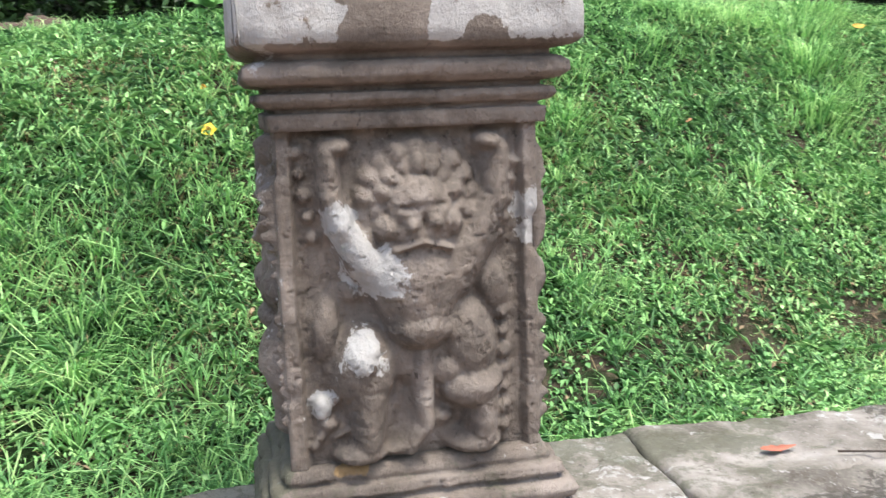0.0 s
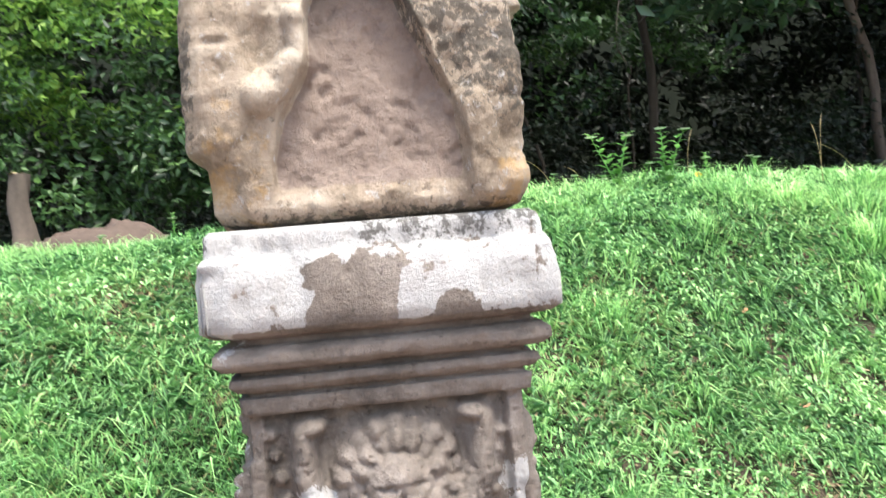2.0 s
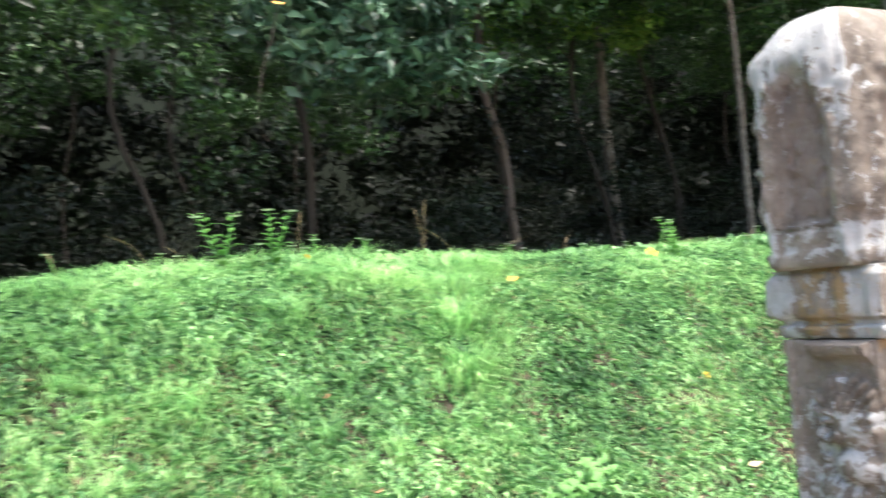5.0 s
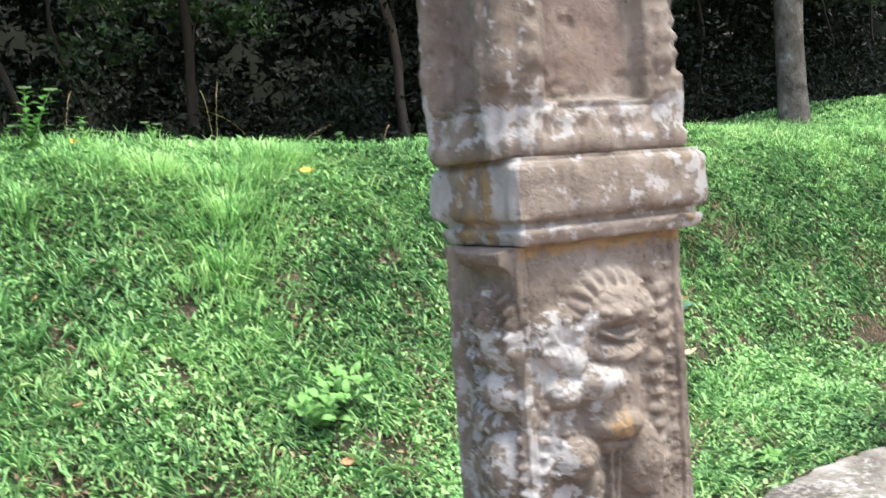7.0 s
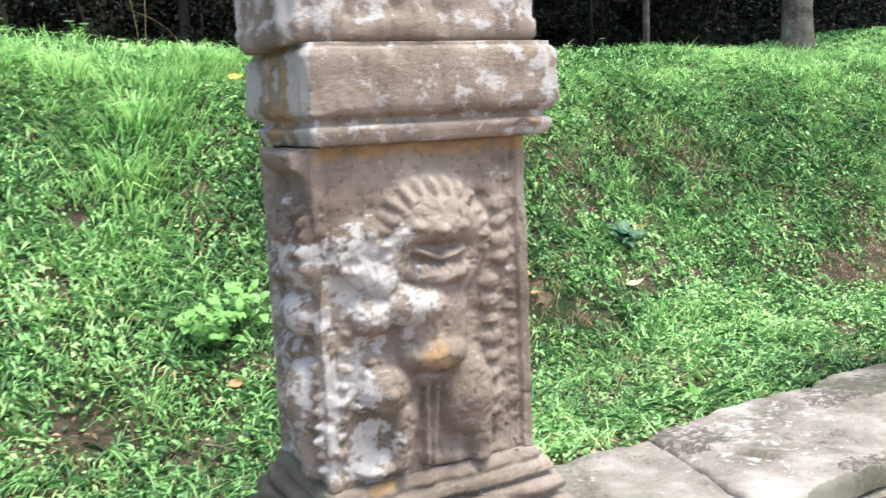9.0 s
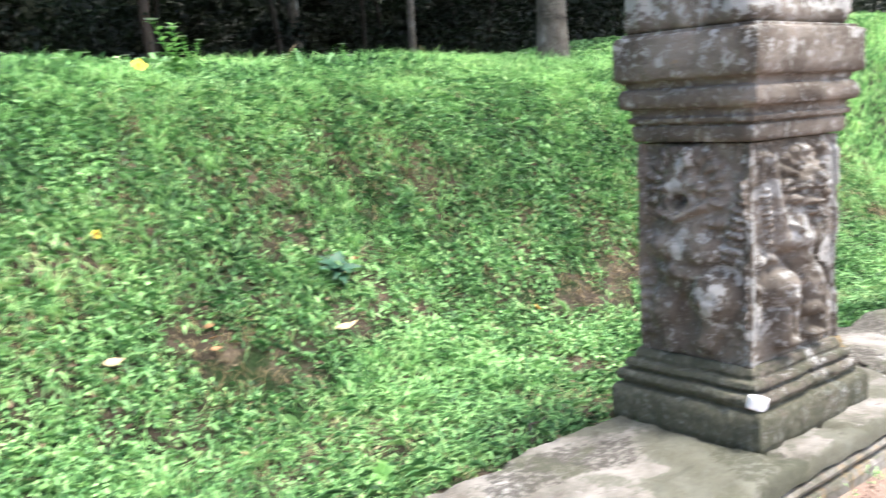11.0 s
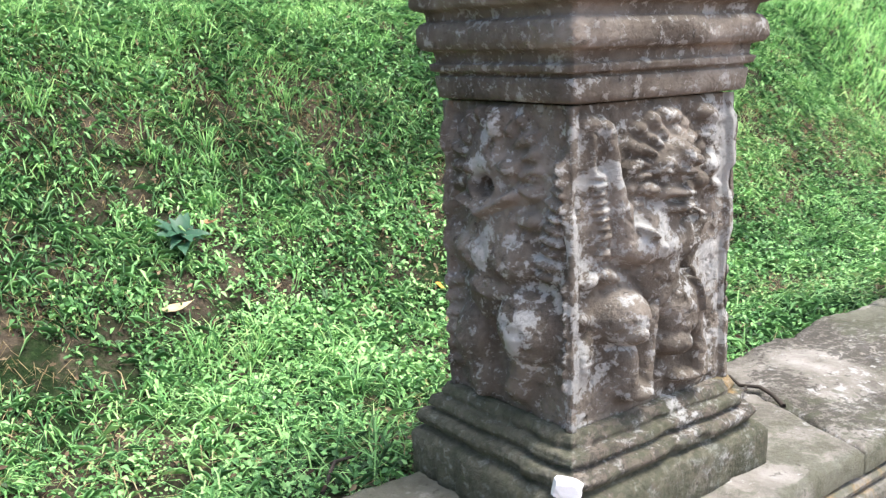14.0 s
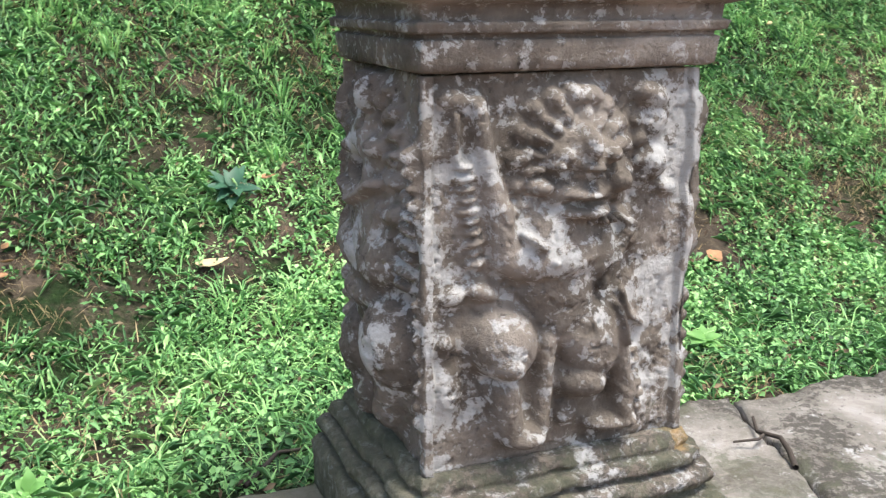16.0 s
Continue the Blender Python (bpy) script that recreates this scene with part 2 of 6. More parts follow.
def rounded_ring(hx, hy, r, nx, ny, back=None, right=None):
    """Points and outward normals round a rectangle with rounded corners, with the side (0 front, 1 right, 2 back, 3 left) and the place along it."""
    pts, nor, side, along = [], [], [], []
    spec = [((-1, 0), (0, -1), hx, hy, nx), ((0, -1), (1, 0), hy, hx, right or ny), ((1, 0), (0, 1), hx, hy, back or nx), ((0, 1), (-1, 0), hy, hx, ny)]
    for s, (start, n, half, out, count) in enumerate(spec):
        d = (-start[0], -start[1])
        # the last few points of a side turn round its corner
        for k in range(count):
            u = -half + r + (2 * half - 2 * r) * k / (count - 1)
            pts.append((d[0] * u + n[0] * out, d[1] * u + n[1] * out))
            nor.append(n)
            side.append(s), along.append(k / (count - 1))
        for k in (1, 2):
            a = k / 3 * math.pi / 2
            cx, cy = d[0] * (half - r) + n[0] * (out - r), d[1] * (half - r) + n[1] * (out - r)
            vx, vy = n[0] * math.cos(a) + d[0] * math.sin(a), n[1] * math.cos(a) + d[1] * math.sin(a)
            pts.append((cx + vx * r, cy + vy * r))
            nor.append((vx, vy))
            side.append(s), along.append(1.0)
    return np.array(pts), np.array(nor), np.array(side), np.array(along)


def block(name, centre, hx, hy, profile, material, r=0.01, nx=60, ny=40, carve=None, wear=0.004, seed=0.0, marks=None, chip=0.0, shape=None, back=None, right=None):
    """A squared stone: a ring run up a profile of (z, outward offset), worn by noise. carve(side, u, z) pushes faces out;
    marks(side, u, z) gives the white, black, rust and moss of each point."""
    zs = np.array([p[0] for p in profile])
    offs = np.array([p[1] for p in profile])
    ring, nor, side, along = rounded_ring(hx, hy, r, nx, ny, back, right)
    n, rows = len(ring), len(zs)
    Z, O = np.repeat(zs, n), np.repeat(offs, n)
    P, N = np.tile(ring, (rows, 1)), np.tile(nor, (rows, 1))
    S, U = np.tile(side, rows), np.tile(along, rows)
    sx, sy = np.sign(P[:, 0]), np.sign(P[:, 1])
    X = P[:, 0] + np.where(np.abs(P[:, 0]) > hx - r - 1e-6, sx * O, P[:, 0] / hx * O)
    Y = P[:, 1] + np.where(np.abs(P[:, 1]) > hy - r - 1e-6, sy * O, P[:, 1] / hy * O)
    q = np.where(S % 2 == 0, X, Y) * 1.0 + S * 5.3
    d = wear * 2 * (fbm(q * 14 + seed, Z * 14, seed, 4) - 0.5) + wear * 1.6 * (fbm(q * 4 + seed, Z * 4, seed + 7, 2) - 0.5)
    d = d - min(wear, 0.006) * 1.2 * smooth(0.58, 0.70, fbm(q * 22 + seed, Z * 26, seed + 55, 3))
    # both faces of an arris wear alike
    cid = (S + (U > 0.5)) % 4
    arris = smooth(0.07, 0.0, np.minimum(U, 1 - U))
    worn = wear * 2 * (fbm(Z * 14 + cid * 7, cid * 3.0 + seed, seed, 4) - 0.62) - chip * smooth(0.50, 0.74, fbm(Z * 12 + cid * 5, cid * 2.0, seed + 31, 3))
    d = d * (1 - arris) + worn * arris
    if carve is not None:
        d = d + carve(S, U, Z)
    X, Y = X + N[:, 0] * d, Y + N[:, 1] * d
    Zs = shape(X, Y, Z) if shape is not None else Z
    verts = np.stack([X + centre[0], Y + centre[1], Zs], 1)
    faces = []
    for i in range(rows - 1):
        a, b = i * n, (i + 1) * n
        faces += [(a + k, a + (k + 1) % n, b + (k + 1) % n, b + k) for k in range(n)]
    # close top and bottom with a fan round a slightly raised middle
    verts = np.vstack([verts, [[centre[0], centre[1], Zs[-n:].max() + 0.002], [centre[0], centre[1], zs[0]]]])
    top, bottom = len(verts) - 2, len(verts) - 1
    last = (rows - 1) * n
    faces += [(last + k, last + (k + 1) % n, top) for k in range(n)]
    faces += [((k + 1) % n, k, bottom) for k in range(n)]
    attrs = {}
    got = marks(S, U, Z) if marks is not None else {}
    for key in ("white", "black", "rust", "moss", "raw"):
        v = got.get(key, np.zeros(len(Z)))
        attrs[key] = np.concatenate([v, [v[-1], v[0]]])
    return mesh_from(name, verts, faces, material, attrs)


def steps(*pairs, fine=1):
    """A profile with each straight stretch cut into finer rows."""
    out = []
    for (z0, o0), (z1, o1) in zip(pairs, pairs[1:]):
        out += [(z0 + (z1 - z0) * k / fine, o0 + (o1 - o0) * k / fine) for k in range(fine)]
    return out + [pairs[-1]]


class Relief:
    """A carved panel, put together from swelling forms; u runs 0 to 1 across the face and v 0 to 1 up it."""

    def __init__(self, u, v, w, h):
        self.x, self.y, self.w, self.h = u * w, v * h, w, h
        self.d = np.zeros_like(self.x)

    def raise_to(self, value):
        # a soft maximum, so that forms melt together like worn carving
        k = 0.004
        t = np.clip(0.5 + 0.5 * (value - self.d) / k, 0, 1)
        self.d = np.where(value > 0, np.maximum(self.d, self.d * (1 - t) + value * t + k * t * (1 - t) * 0.6), self.d)

    def lump(self, u, v, a, b, height, turn=0.0):
        dx, dy = self.x - u * self.w, self.y - v * self.h
        c, s = math.cos(radians(turn)), math.sin(radians(turn))
        p, q = (dx * c + dy * s) / a, (-dx * s + dy * c) / b
        self.raise_to(height * np.sqrt(np.clip(1 - p * p - q * q, 0, 1)))

    def limb(self, u0, v0, u1, v1, r0, r1, height):
        ax, ay, bx, by = u0 * self.w, v0 * self.h, u1 * self.w, v1 * self.h
        vx, vy = bx - ax, by - ay
        t = np.clip(((self.x - ax) * vx + (self.y - ay) * vy) / (vx * vx + vy * vy), 0, 1)
        r = r0 + (r1 - r0) * t
        dist = np.hypot(self.x - ax - t * vx, self.y - ay - t * vy) / r
        self.raise_to(height * (0.55 + 0.45 * r / max(r0, r1)) * np.sqrt(np.clip(1 - dist * dist, 0, 1)))

    def dent(self, u, v, a, b, depth):
        p, q = (self.x - u * self.w) / a, (self.y - v * self.h) / b
        self.d = self.d - depth * np.exp(-(p * p + q * q) * 1.6)

    def ribs(self, u0, v0, u1, v1, count, a, b, height):
        """A string of like swellings, one after the other, each a little different."""
        slope = math.degrees(math.atan2((v1 - v0) * self.h, (u1 - u0) * self.w))
        lean = (slope + 90) % 180 - (180 if (slope + 90) % 180 > 90 else 0)
        if abs(lean) > 60:
            lean = 0
        for k in range(count):
            t = k / max(1, count - 1)
            s = 1 + 0.14 * math.sin(k * 2.3 + u0 * 40)
            self.lump(u0 + (u1 - u0) * t, v0 + (v1 - v0) * t, a * s, b * s, height * (0.72 + 0.1 * s), lean)

    def petal(self, u, v, a, b, height, turn):
        """A pointed leaf with a ridge along its middle."""
        dx, dy = self.x - u * self.w, self.y - v * self.h
        c, s = math.cos(radians(turn)), math.sin(radians(turn))
        p, q = (dx * c + dy * s) / a, (-dx * s + dy * c) / b
        self.raise_to(height * np.clip(1 - p * p * np.abs(p) - np.abs(q) ** 1.6, 0, 1) ** 0.6)

    def locks(self, u, v, ru, rv, a0, a1, count, length, width, height):
        """A ring of pointed locks of hair."""
        for k in range(count):
            a = radians(a0 + (a1 - a0) * k / (count - 1))
            self.petal(u + ru * math.cos(a) / self.w, v + rv * math.sin(a) / self.h, length, width, 0.84 * height * (1 + 0.12 * math.sin(k * 2.1)), math.degrees(a) + 12 * math.sin(k * 1.3))


# ---------------- ground ----------------
def toe(x):
    return 3.62 + 0.15 * (np.clip(x, -3, 4.5) - 2.2) + 0.10 * (vn(x * 0.9, 0.0, 3) - 0.5)


def ground_z(x, y):
    x, y = np.asarray(x, float), np.asarray(y, float)
    s = y - toe(x)
    bank = np.interp(s, [-1.2, -0.7, -0.25, 0.0, 0.35, 0.75, 1.15, 1.55, 2.0, 2.6, 5.0, 30.0], [-0.12, -0.22, -0.16, 0.0, 0.33, 0.75, 1.10, 1.28, 1.36, 1.39, 1.42, 1.9])
    bank = bank + 0.10 * (fbm(x * 0.8, y * 0.8, 11, 3) - 0.5) * smooth(0, 1, s) + 0.05 * (fbm(x * 4, y * 4, 12, 3) - 0.5) * smooth(-0.5, 0.2, s)
    bank = bank - 0.19 * smooth(0.2, -2.0, x) * smooth(0.6, 1.6, s) * smooth(4.5, 2.5, s)
    bank = bank - (0.04 + 0.075 * smooth(1.5, 4.0, x)) * smooth(0.9, 1.6, s)
    bank = bank - 0.14 * smooth(3.2, 1.0, x) * smooth(-2.2, -0.6, x) * smooth(1.9, 3.6, s) * smooth(24.0, 10.0, s) + 0.48 * smooth(9.5, 14.0, x) * smooth(0.4, 2.0, s)
    path = -0.118 + 0.012 * (fbm(x * 3, y * 3, 5, 3) - 0.5)
    return np.where(y < 2.1, path, path + (bank - path) * smooth(2.1, 2.35, y))


def axis(lo, hi, stepping, far):
    mid = np.arange(lo, hi + 1e-6, stepping)
    out = np.geomspace(stepping * 2, far, 26)
    return np.concatenate([lo - out[::-1], mid, hi + out])


gx, gy = axis(-5.0, 13.0, 0.06, 380.0), axis(1.2, 8.0, 0.05, 380.0)
GX, GY = np.meshgrid(gx, gy)
ground_verts = np.stack([GX.ravel(), GY.ravel(), ground_z(GX, GY).ravel()], 1)
cols = len(gx)
ii, jj = np.meshgrid(np.arange(cols - 1), np.arange(len(gy) - 1))
a0 = (jj * cols + ii).ravel()
quads = np.stack([a0, a0 + 1, a0 + 1 + cols, a0 + cols], 1)
ground = new("ground", arrays_mesh("ground", ground_verts, quads.ravel(), np.full(len(quads), 4), M_GROUND, True))
tagged(ground, "reddish sandy path and grassy earth bank rising to woods", "ground", kind="structure")

# ---------------- kerb of sandstone slabs ----------------
KERB_TOP, KERB_FRONT = 0.03, 1.885
kerb = tagged(new("kerb"), "weathered grey sandstone kerb slabs with a moulded front", "kerb", kind="structure")


def kerb_back(x):
    """The ragged back edge of the slabs."""
    return np.interp(x, [-1.0, 0.25, 0.93, 2.0, 2.86, 3.3, 3.9, 4.3, 5.2, 6.5], [2.50, 2.56, 2.54, 2.42, 2.37, 2.43, 2.48, 2.49, 2.49, 2.50])


def slab_mesh(x0, x1, k0, k1, cracks, seed):
    """One slab between two slanting joints, its top hollowed, spalled and cracked."""
    nx, ny = max(6, int((x1 - x0) / 0.012)), 50
    u, v = np.meshgrid(np.linspace(0, 1, nx), np.linspace(0, 1, ny))
    near, far = x0 + 0.0028 + k0 * 0.6 * v, x1 - 0.0028 + k1 * 0.6 * v
    jag = 0.016 * (fbm(v * 5, v * 0 + seed, 9, 3) - 0.5)
    x = near + (far - near) * u + jag
    back = kerb_back(x) + 0.05 * (fbm(x * 4, x * 0 + seed, seed, 4) - 0.5) * 2
    y = KERB_FRONT + 0.010 * (fbm(x * 9, x * 0, seed + 2, 4) - 0.5) + (back - KERB_FRONT) * v
    edge = np.minimum(np.minimum(u * (x1 - x0), (1 - u) * (x1 - x0)), np.minimum(v, 1 - v) * 0.5)
    z = KERB_TOP + 0.009 * (fbm(x * 3, y * 3, seed, 4) - 0.5) + 0.009 * (fbm(x * 16, y * 16, seed + 1, 3) - 0.5) - 0.006 * np.exp(-edge / 0.006)
    z = z - 0.008 * smooth(0.016, 0.0, edge + 0.05 * (fbm(x * 14, y * 14, seed + 3, 3) - 0.42))
    z = z - 0.006 * smooth(0.52, 0.60, fbm(x * 7, y * 9, seed + 12, 4))
    for ax, ay, bx, by in cracks:
        along = np.clip(((x - ax) * (bx - ax) + (y - ay) * (by - ay)) / ((bx - ax) ** 2 + (by - ay) ** 2), 0, 1)
        gap = np.hypot(x - ax - along * (bx - ax), y - ay - along * (by - ay)) + 0.03 * (fbm(x * 9, y * 9, seed + 6, 3) - 0.5)
        z = z - 0.020 * smooth(0.011, 0.003, np.abs(gap))
    z = z + 0.003 * math.sin(seed * 2.1)
    top = np.stack([x.ravel(), y.ravel(), z.ravel()], 1)
    faces = [(j * nx + i, j * nx + i + 1, (j + 1) * nx + i + 1, (j + 1) * nx + i) for j in range(ny - 1) for i in range(nx - 1)]
    rim = list(range(nx)) + [j * nx + nx - 1 for j in range(1, ny)] + [(ny - 1) * nx + i for i in range(nx - 2, -1, -1)] + [j * nx for j in range(ny - 2, 0, -1)]
    low = top[rim].copy()
    low[:, 2] = -0.027 + 0.003 * np.sin(low[:, 0] * 40)
    m, base = len(rim), len(top)
    faces += [(rim[(k + 1) % m], rim[k], base + k, base + (k + 1) % m) for k in range(m)]
    verts = np.vstack([top, low])
    moss = smooth(0.45, 0.65, fbm(verts[:, 0] * 3, verts[:, 1] * 3, seed + 8, 3)) * 0.38 + 0.30 * smooth(2.30, 2.50, verts[:, 1]) * smooth(0.40, 0.6, fbm(verts[:, 0] * 4, verts[:, 1] * 5, seed + 18, 3))
    white = 0.19 + 0.18 * smooth(0.38, 0.62, fbm(verts[:, 0] * 2, verts[:, 1] * 2.5, seed + 4, 3))
    black = 0.50 * smooth(0.50, 0.66, fbm(verts[:, 0] * 2.6 + 9, verts[:, 1] * 2.6, seed + 5, 3))
    # damp moss spreads round the pillars' feet, and dirt clings to the front face
    for px in (-0.38, 2.2, 4.6, 6.99):
        damp = np.exp(-(np.maximum(0, np.abs(verts[:, 0] - px + 0.34) - 0.26) / 0.34) ** 2) * smooth(0.35, 0.6, fbm(verts[:, 0] * 5, verts[:, 1] * 6, seed + 28, 3) + 0.12)
        moss, white = moss + 0.56 * damp, white - 0.20 * damp
    face = smooth(KERB_FRONT + 0.020, KERB_FRONT + 0.004, verts[:, 1])
    moss, black, white = moss + 0.30 * face, black + 0.12 * face, white - 0.10 * face
    zero = np.zeros(len(verts))
    return mesh_from("slab", verts, faces, M_KERB, {"white": white, "moss": moss + 0.08, "black": black + 0.08, "rust": zero})


def moulding_mesh(x0, x1, seed):
    """The moulded course under the slabs: two rolls with a groove between."""
    prof = [(1.795, 0.026), (1.785, 0.020), (1.785, 0.014), (1.763, 0.010), (1.755, 0.000), (1.757, -0.010), (1.778, -0.014), (1.778, -0.022), (1.752, -0.026), (1.746, -0.040), (1.746, -0.12), (2.2, -0.12), (2.2, 0.026)]
    count = max(4, int((x1 - x0) / 0.05))
    verts, n = [], len(prof)
    for k in range(count + 1):
        x = x0 + 0.003 + (x1 - x0 - 0.006) * k / count
        for y, z in prof:
            verts.append((x, y + 0.125 + 0.010 * (float(fbm(x * 7, z * 30, seed, 3)) - 0.5), z - 0.05 + 0.006 * (float(fbm(x * 5, y * 20, seed + 1, 2)) - 0.5)))
    faces = [(k * n + i, k * n + (i + 1) % n, (k + 1) * n + (i + 1) % n, (k + 1) * n + i) for k in range(count) for i in range(n)]
    faces += [tuple(range(n))[::-1], tuple(count * n + i for i in range(n))]
    zero = np.zeros(len(verts))
    return mesh_from("moulded_course", verts, faces, M_KERB, {"white": zero, "moss": zero + 0.48, "black": zero + 0.24, "rust": zero + 0.42}, False)


# where each joint starts at the front, and its slant
slab_joints = [(-6.2, 0.05), (-4.6, 0.0), (-3.3, 0.1), (-2.15, 0.0), (-0.95, 0.05), (0.225, 0.04), (1.62, -0.05), (2.941, 0.15), (5.13, 0.33), (6.2, 0.1), (7.1, 0.0), (8.4, 0.1), (9.8, 0.0), (11.5, 0.0), (13.5, 0.0)]
slab_cracks = [(4.60, 1.98, 4.68, 1.88), (4.30, 1.98, 4.40, 1.87), (0.62, 2.20, 0.98, 2.28), (3.05, 2.30, 3.30, 1.90), (5.55, 2.30, 5.85, 2.22), (1.05, 1.88, 1.20, 2.10)]
for k, ((xa, ka), (xb, kb)) in enumerate(zip(slab_joints, slab_joints[1:])):
    part("slab", slab_mesh(xa, xb, ka, kb, [c for c in slab_cracks if xa < c[0] < xb], 3.0 * k + 1), kerb)
    part("moulded_course", moulding_mesh(xa + 0.35, xb + 0.35, 2.0 * k + 5), kerb)

# ---------------- carved pillars ----------------
FRONT = 2.055         # the face of every shaft
DEPTH = 0.35          # of every shaft
MID_Y = FRONT + DEPTH / 2
SHAFT_LOW, SHAFT_TOP = 0.235, 0.85


def lion(R):
    """A squat upright beast carved on a panel, arms raised, mane round its head, leaf scrolls on both sides."""
    # mane in two rings of scale-like locks
    R.lump(0.527, 0.785, 0.116, 0.112, 0.020)
    R.locks(0.527, 0.772, 0.096, 0.096, -28, 208, 13, 0.031, 0.029, 0.040)
    R.locks(0.527, 0.775, 0.068, 0.074, -5, 185, 9, 0.028, 0.028, 0.052)
    # one heavy rounded head: brow, blunt snout, cheeks, down-turned mouth
    R.lump(0.525, 0.755, 0.072, 0.078, 0.078)
    R.lump(0.530, 0.800, 0.058, 0.032, 0.079)
    R.lump(0.519, 0.708, 0.076, 0.048, 0.074)
    R.lump(0.402, 0.716, 0.032, 0.030, 0.066)
    R.lump(0.645, 0.726, 0.030, 0.032, 0.066)
    R.lump(0.478, 0.730, 0.020, 0.024, 0.089)
    R.lump(0.578, 0.734, 0.020, 0.024, 0.089)
    R.lump(0.515, 0.637, 0.060, 0.022, 0.058)
    R.limb(0.419, 0.655, 0.517, 0.680, 0.009, 0.011, 0.084)
    R.limb(0.517, 0.680, 0.633, 0.654, 0.011, 0.009, 0.084)
    R.dent(0.521, 0.650, 0.044, 0.006, 0.024)
    R.dent(0.528, 0.735, 0.006, 0.020, 0.018)
    R.dent(0.462, 0.776, 0.013, 0.006, 0.016)
    R.dent(0.594, 0.780, 0.013, 0.006, 0.016)
    R.ribs(0.448, 0.603, 0.598, 0.602, 7, 0.005, 0.008, 0.050)
    # raised arms with hooked paws
    R.lump(0.222, 0.950, 0.030, 0.018, 0.056, 10)
    R.limb(0.190, 0.935, 0.190, 0.815, 0.023, 0.026, 0.054)
    R.limb(0.190, 0.815, 0.229, 0.724, 0.027, 0.031, 0.056)
    R.limb(0.229, 0.724, 0.313, 0.620, 0.032, 0.040, 0.058)
    R.limb(0.313, 0.620, 0.454, 0.545, 0.042, 0.052, 0.060)
    R.lump(0.818, 0.948, 0.032, 0.019, 0.056, -12)
    R.limb(0.850, 0.925, 0.836, 0.790, 0.026, 0.029, 0.054)
    R.limb(0.836, 0.790, 0.765, 0.675, 0.030, 0.038, 0.056)
    R.limb(0.765, 0.675, 0.640, 0.560, 0.042, 0.056, 0.060)
    # trunk and belly
    R.limb(0.510, 0.560, 0.518, 0.440, 0.106, 0.074, 0.078)
    R.lump(0.520, 0.415, 0.072, 0.048, 0.080)
    R.dent(0.520, 0.338, 0.060, 0.007, 0.012)
    R.dent(0.608, 0.376, 0.015, 0.003, 0.010)
    R.dent(0.567, 0.424, 0.004, 0.004, 0.006)
    # legs and tail
    R.lump(0.520, 0.335, 0.130, 0.060, 0.040)
    R.lump(0.705, 0.362, 0.060, 0.090, 0.066, 12)
    R.lump(0.625, 0.285, 0.046, 0.040, 0.054)
    R.lump(0.722, 0.218, 0.066, 0.046, 0.072)
    R.limb(0.760, 0.190, 0.760, 0.060, 0.038, 0.031, 0.062)
    R.lump(0.725, 0.035, 0.058, 0.026, 0.056)
    R.lump(0.598, 0.124, 0.024, 0.018, 0.024)
    R.lump(0.290, 0.300, 0.066, 0.084, 0.064)
    R.lump(0.283, 0.335, 0.048, 0.050, 0.074)
    R.limb(0.300, 0.215, 0.292, 0.066, 0.042, 0.032, 0.060)
    R.lump(0.262, 0.035, 0.056, 0.025, 0.054)
    R.limb(0.521, 0.335, 0.521, 0.112, 0.026, 0.022, 0.054)
    R.limb(0.521, 0.112, 0.458, 0.041, 0.022, 0.019, 0.050)
    R.limb(0.458, 0.041, 0.381, 0.031, 0.016, 0.012, 0.036)
    R.limb(0.390, 0.169, 0.362, 0.083, 0.010, 0.015, 0.016)
    # leaf scrolls
    R.ribs(0.071, 0.941, 0.117, 0.693, 5, 0.015, 0.015, 0.026)
    R.petal(0.150, 0.420, 0.028, 0.066, 0.036, -6)
    R.ribs(0.152, 0.353, 0.171, 0.202, 4, 0.013, 0.014, 0.024)
    R.lump(0.119, 0.182, 0.020, 0.027, 0.030)
    R.lump(0.142, 0.133, 0.022, 0.015, 0.028)
    R.limb(0.081, 0.063, 0.133, 0.120, 0.011, 0.013, 0.022)
    R.limb(0.158, 0.086, 0.269, 0.135, 0.009, 0.011, 0.022)
    R.lump(0.252, 0.524, 0.026, 0.018, 0.016, -30)
    R.ribs(0.915, 0.889, 0.875, 0.720, 4, 0.017, 0.016, 0.026)
    R.ribs(0.848, 0.680, 0.735, 0.546, 5, 0.018, 0.014, 0.024)
    R.petal(0.823, 0.520, 0.034, 0.056, 0.034, 20)
    R.lump(0.779, 0.418, 0.017, 0.019, 0.030)
    R.dent(0.779, 0.418, 0.005, 0.005, 0.012)
    R.ribs(0.860, 0.431, 0.856, 0.070, 7, 0.018, 0.018, 0.026)
    R.dent(0.840, 0.393, 0.007, 0.005, 0.016)
    R.dent(0.838, 0.333, 0.007, 0.005, 0.016)
    R.dent(0.829, 0.270, 0.007, 0.005, 0.018)
    R.dent(0.827, 0.210, 0.007, 0.006, 0.016)
    R.dent(0.100, 0.902, 0.004, 0.003, 0.012)
    R.dent(0.096, 0.839, 0.004, 0.003, 0.012)
    return R.d


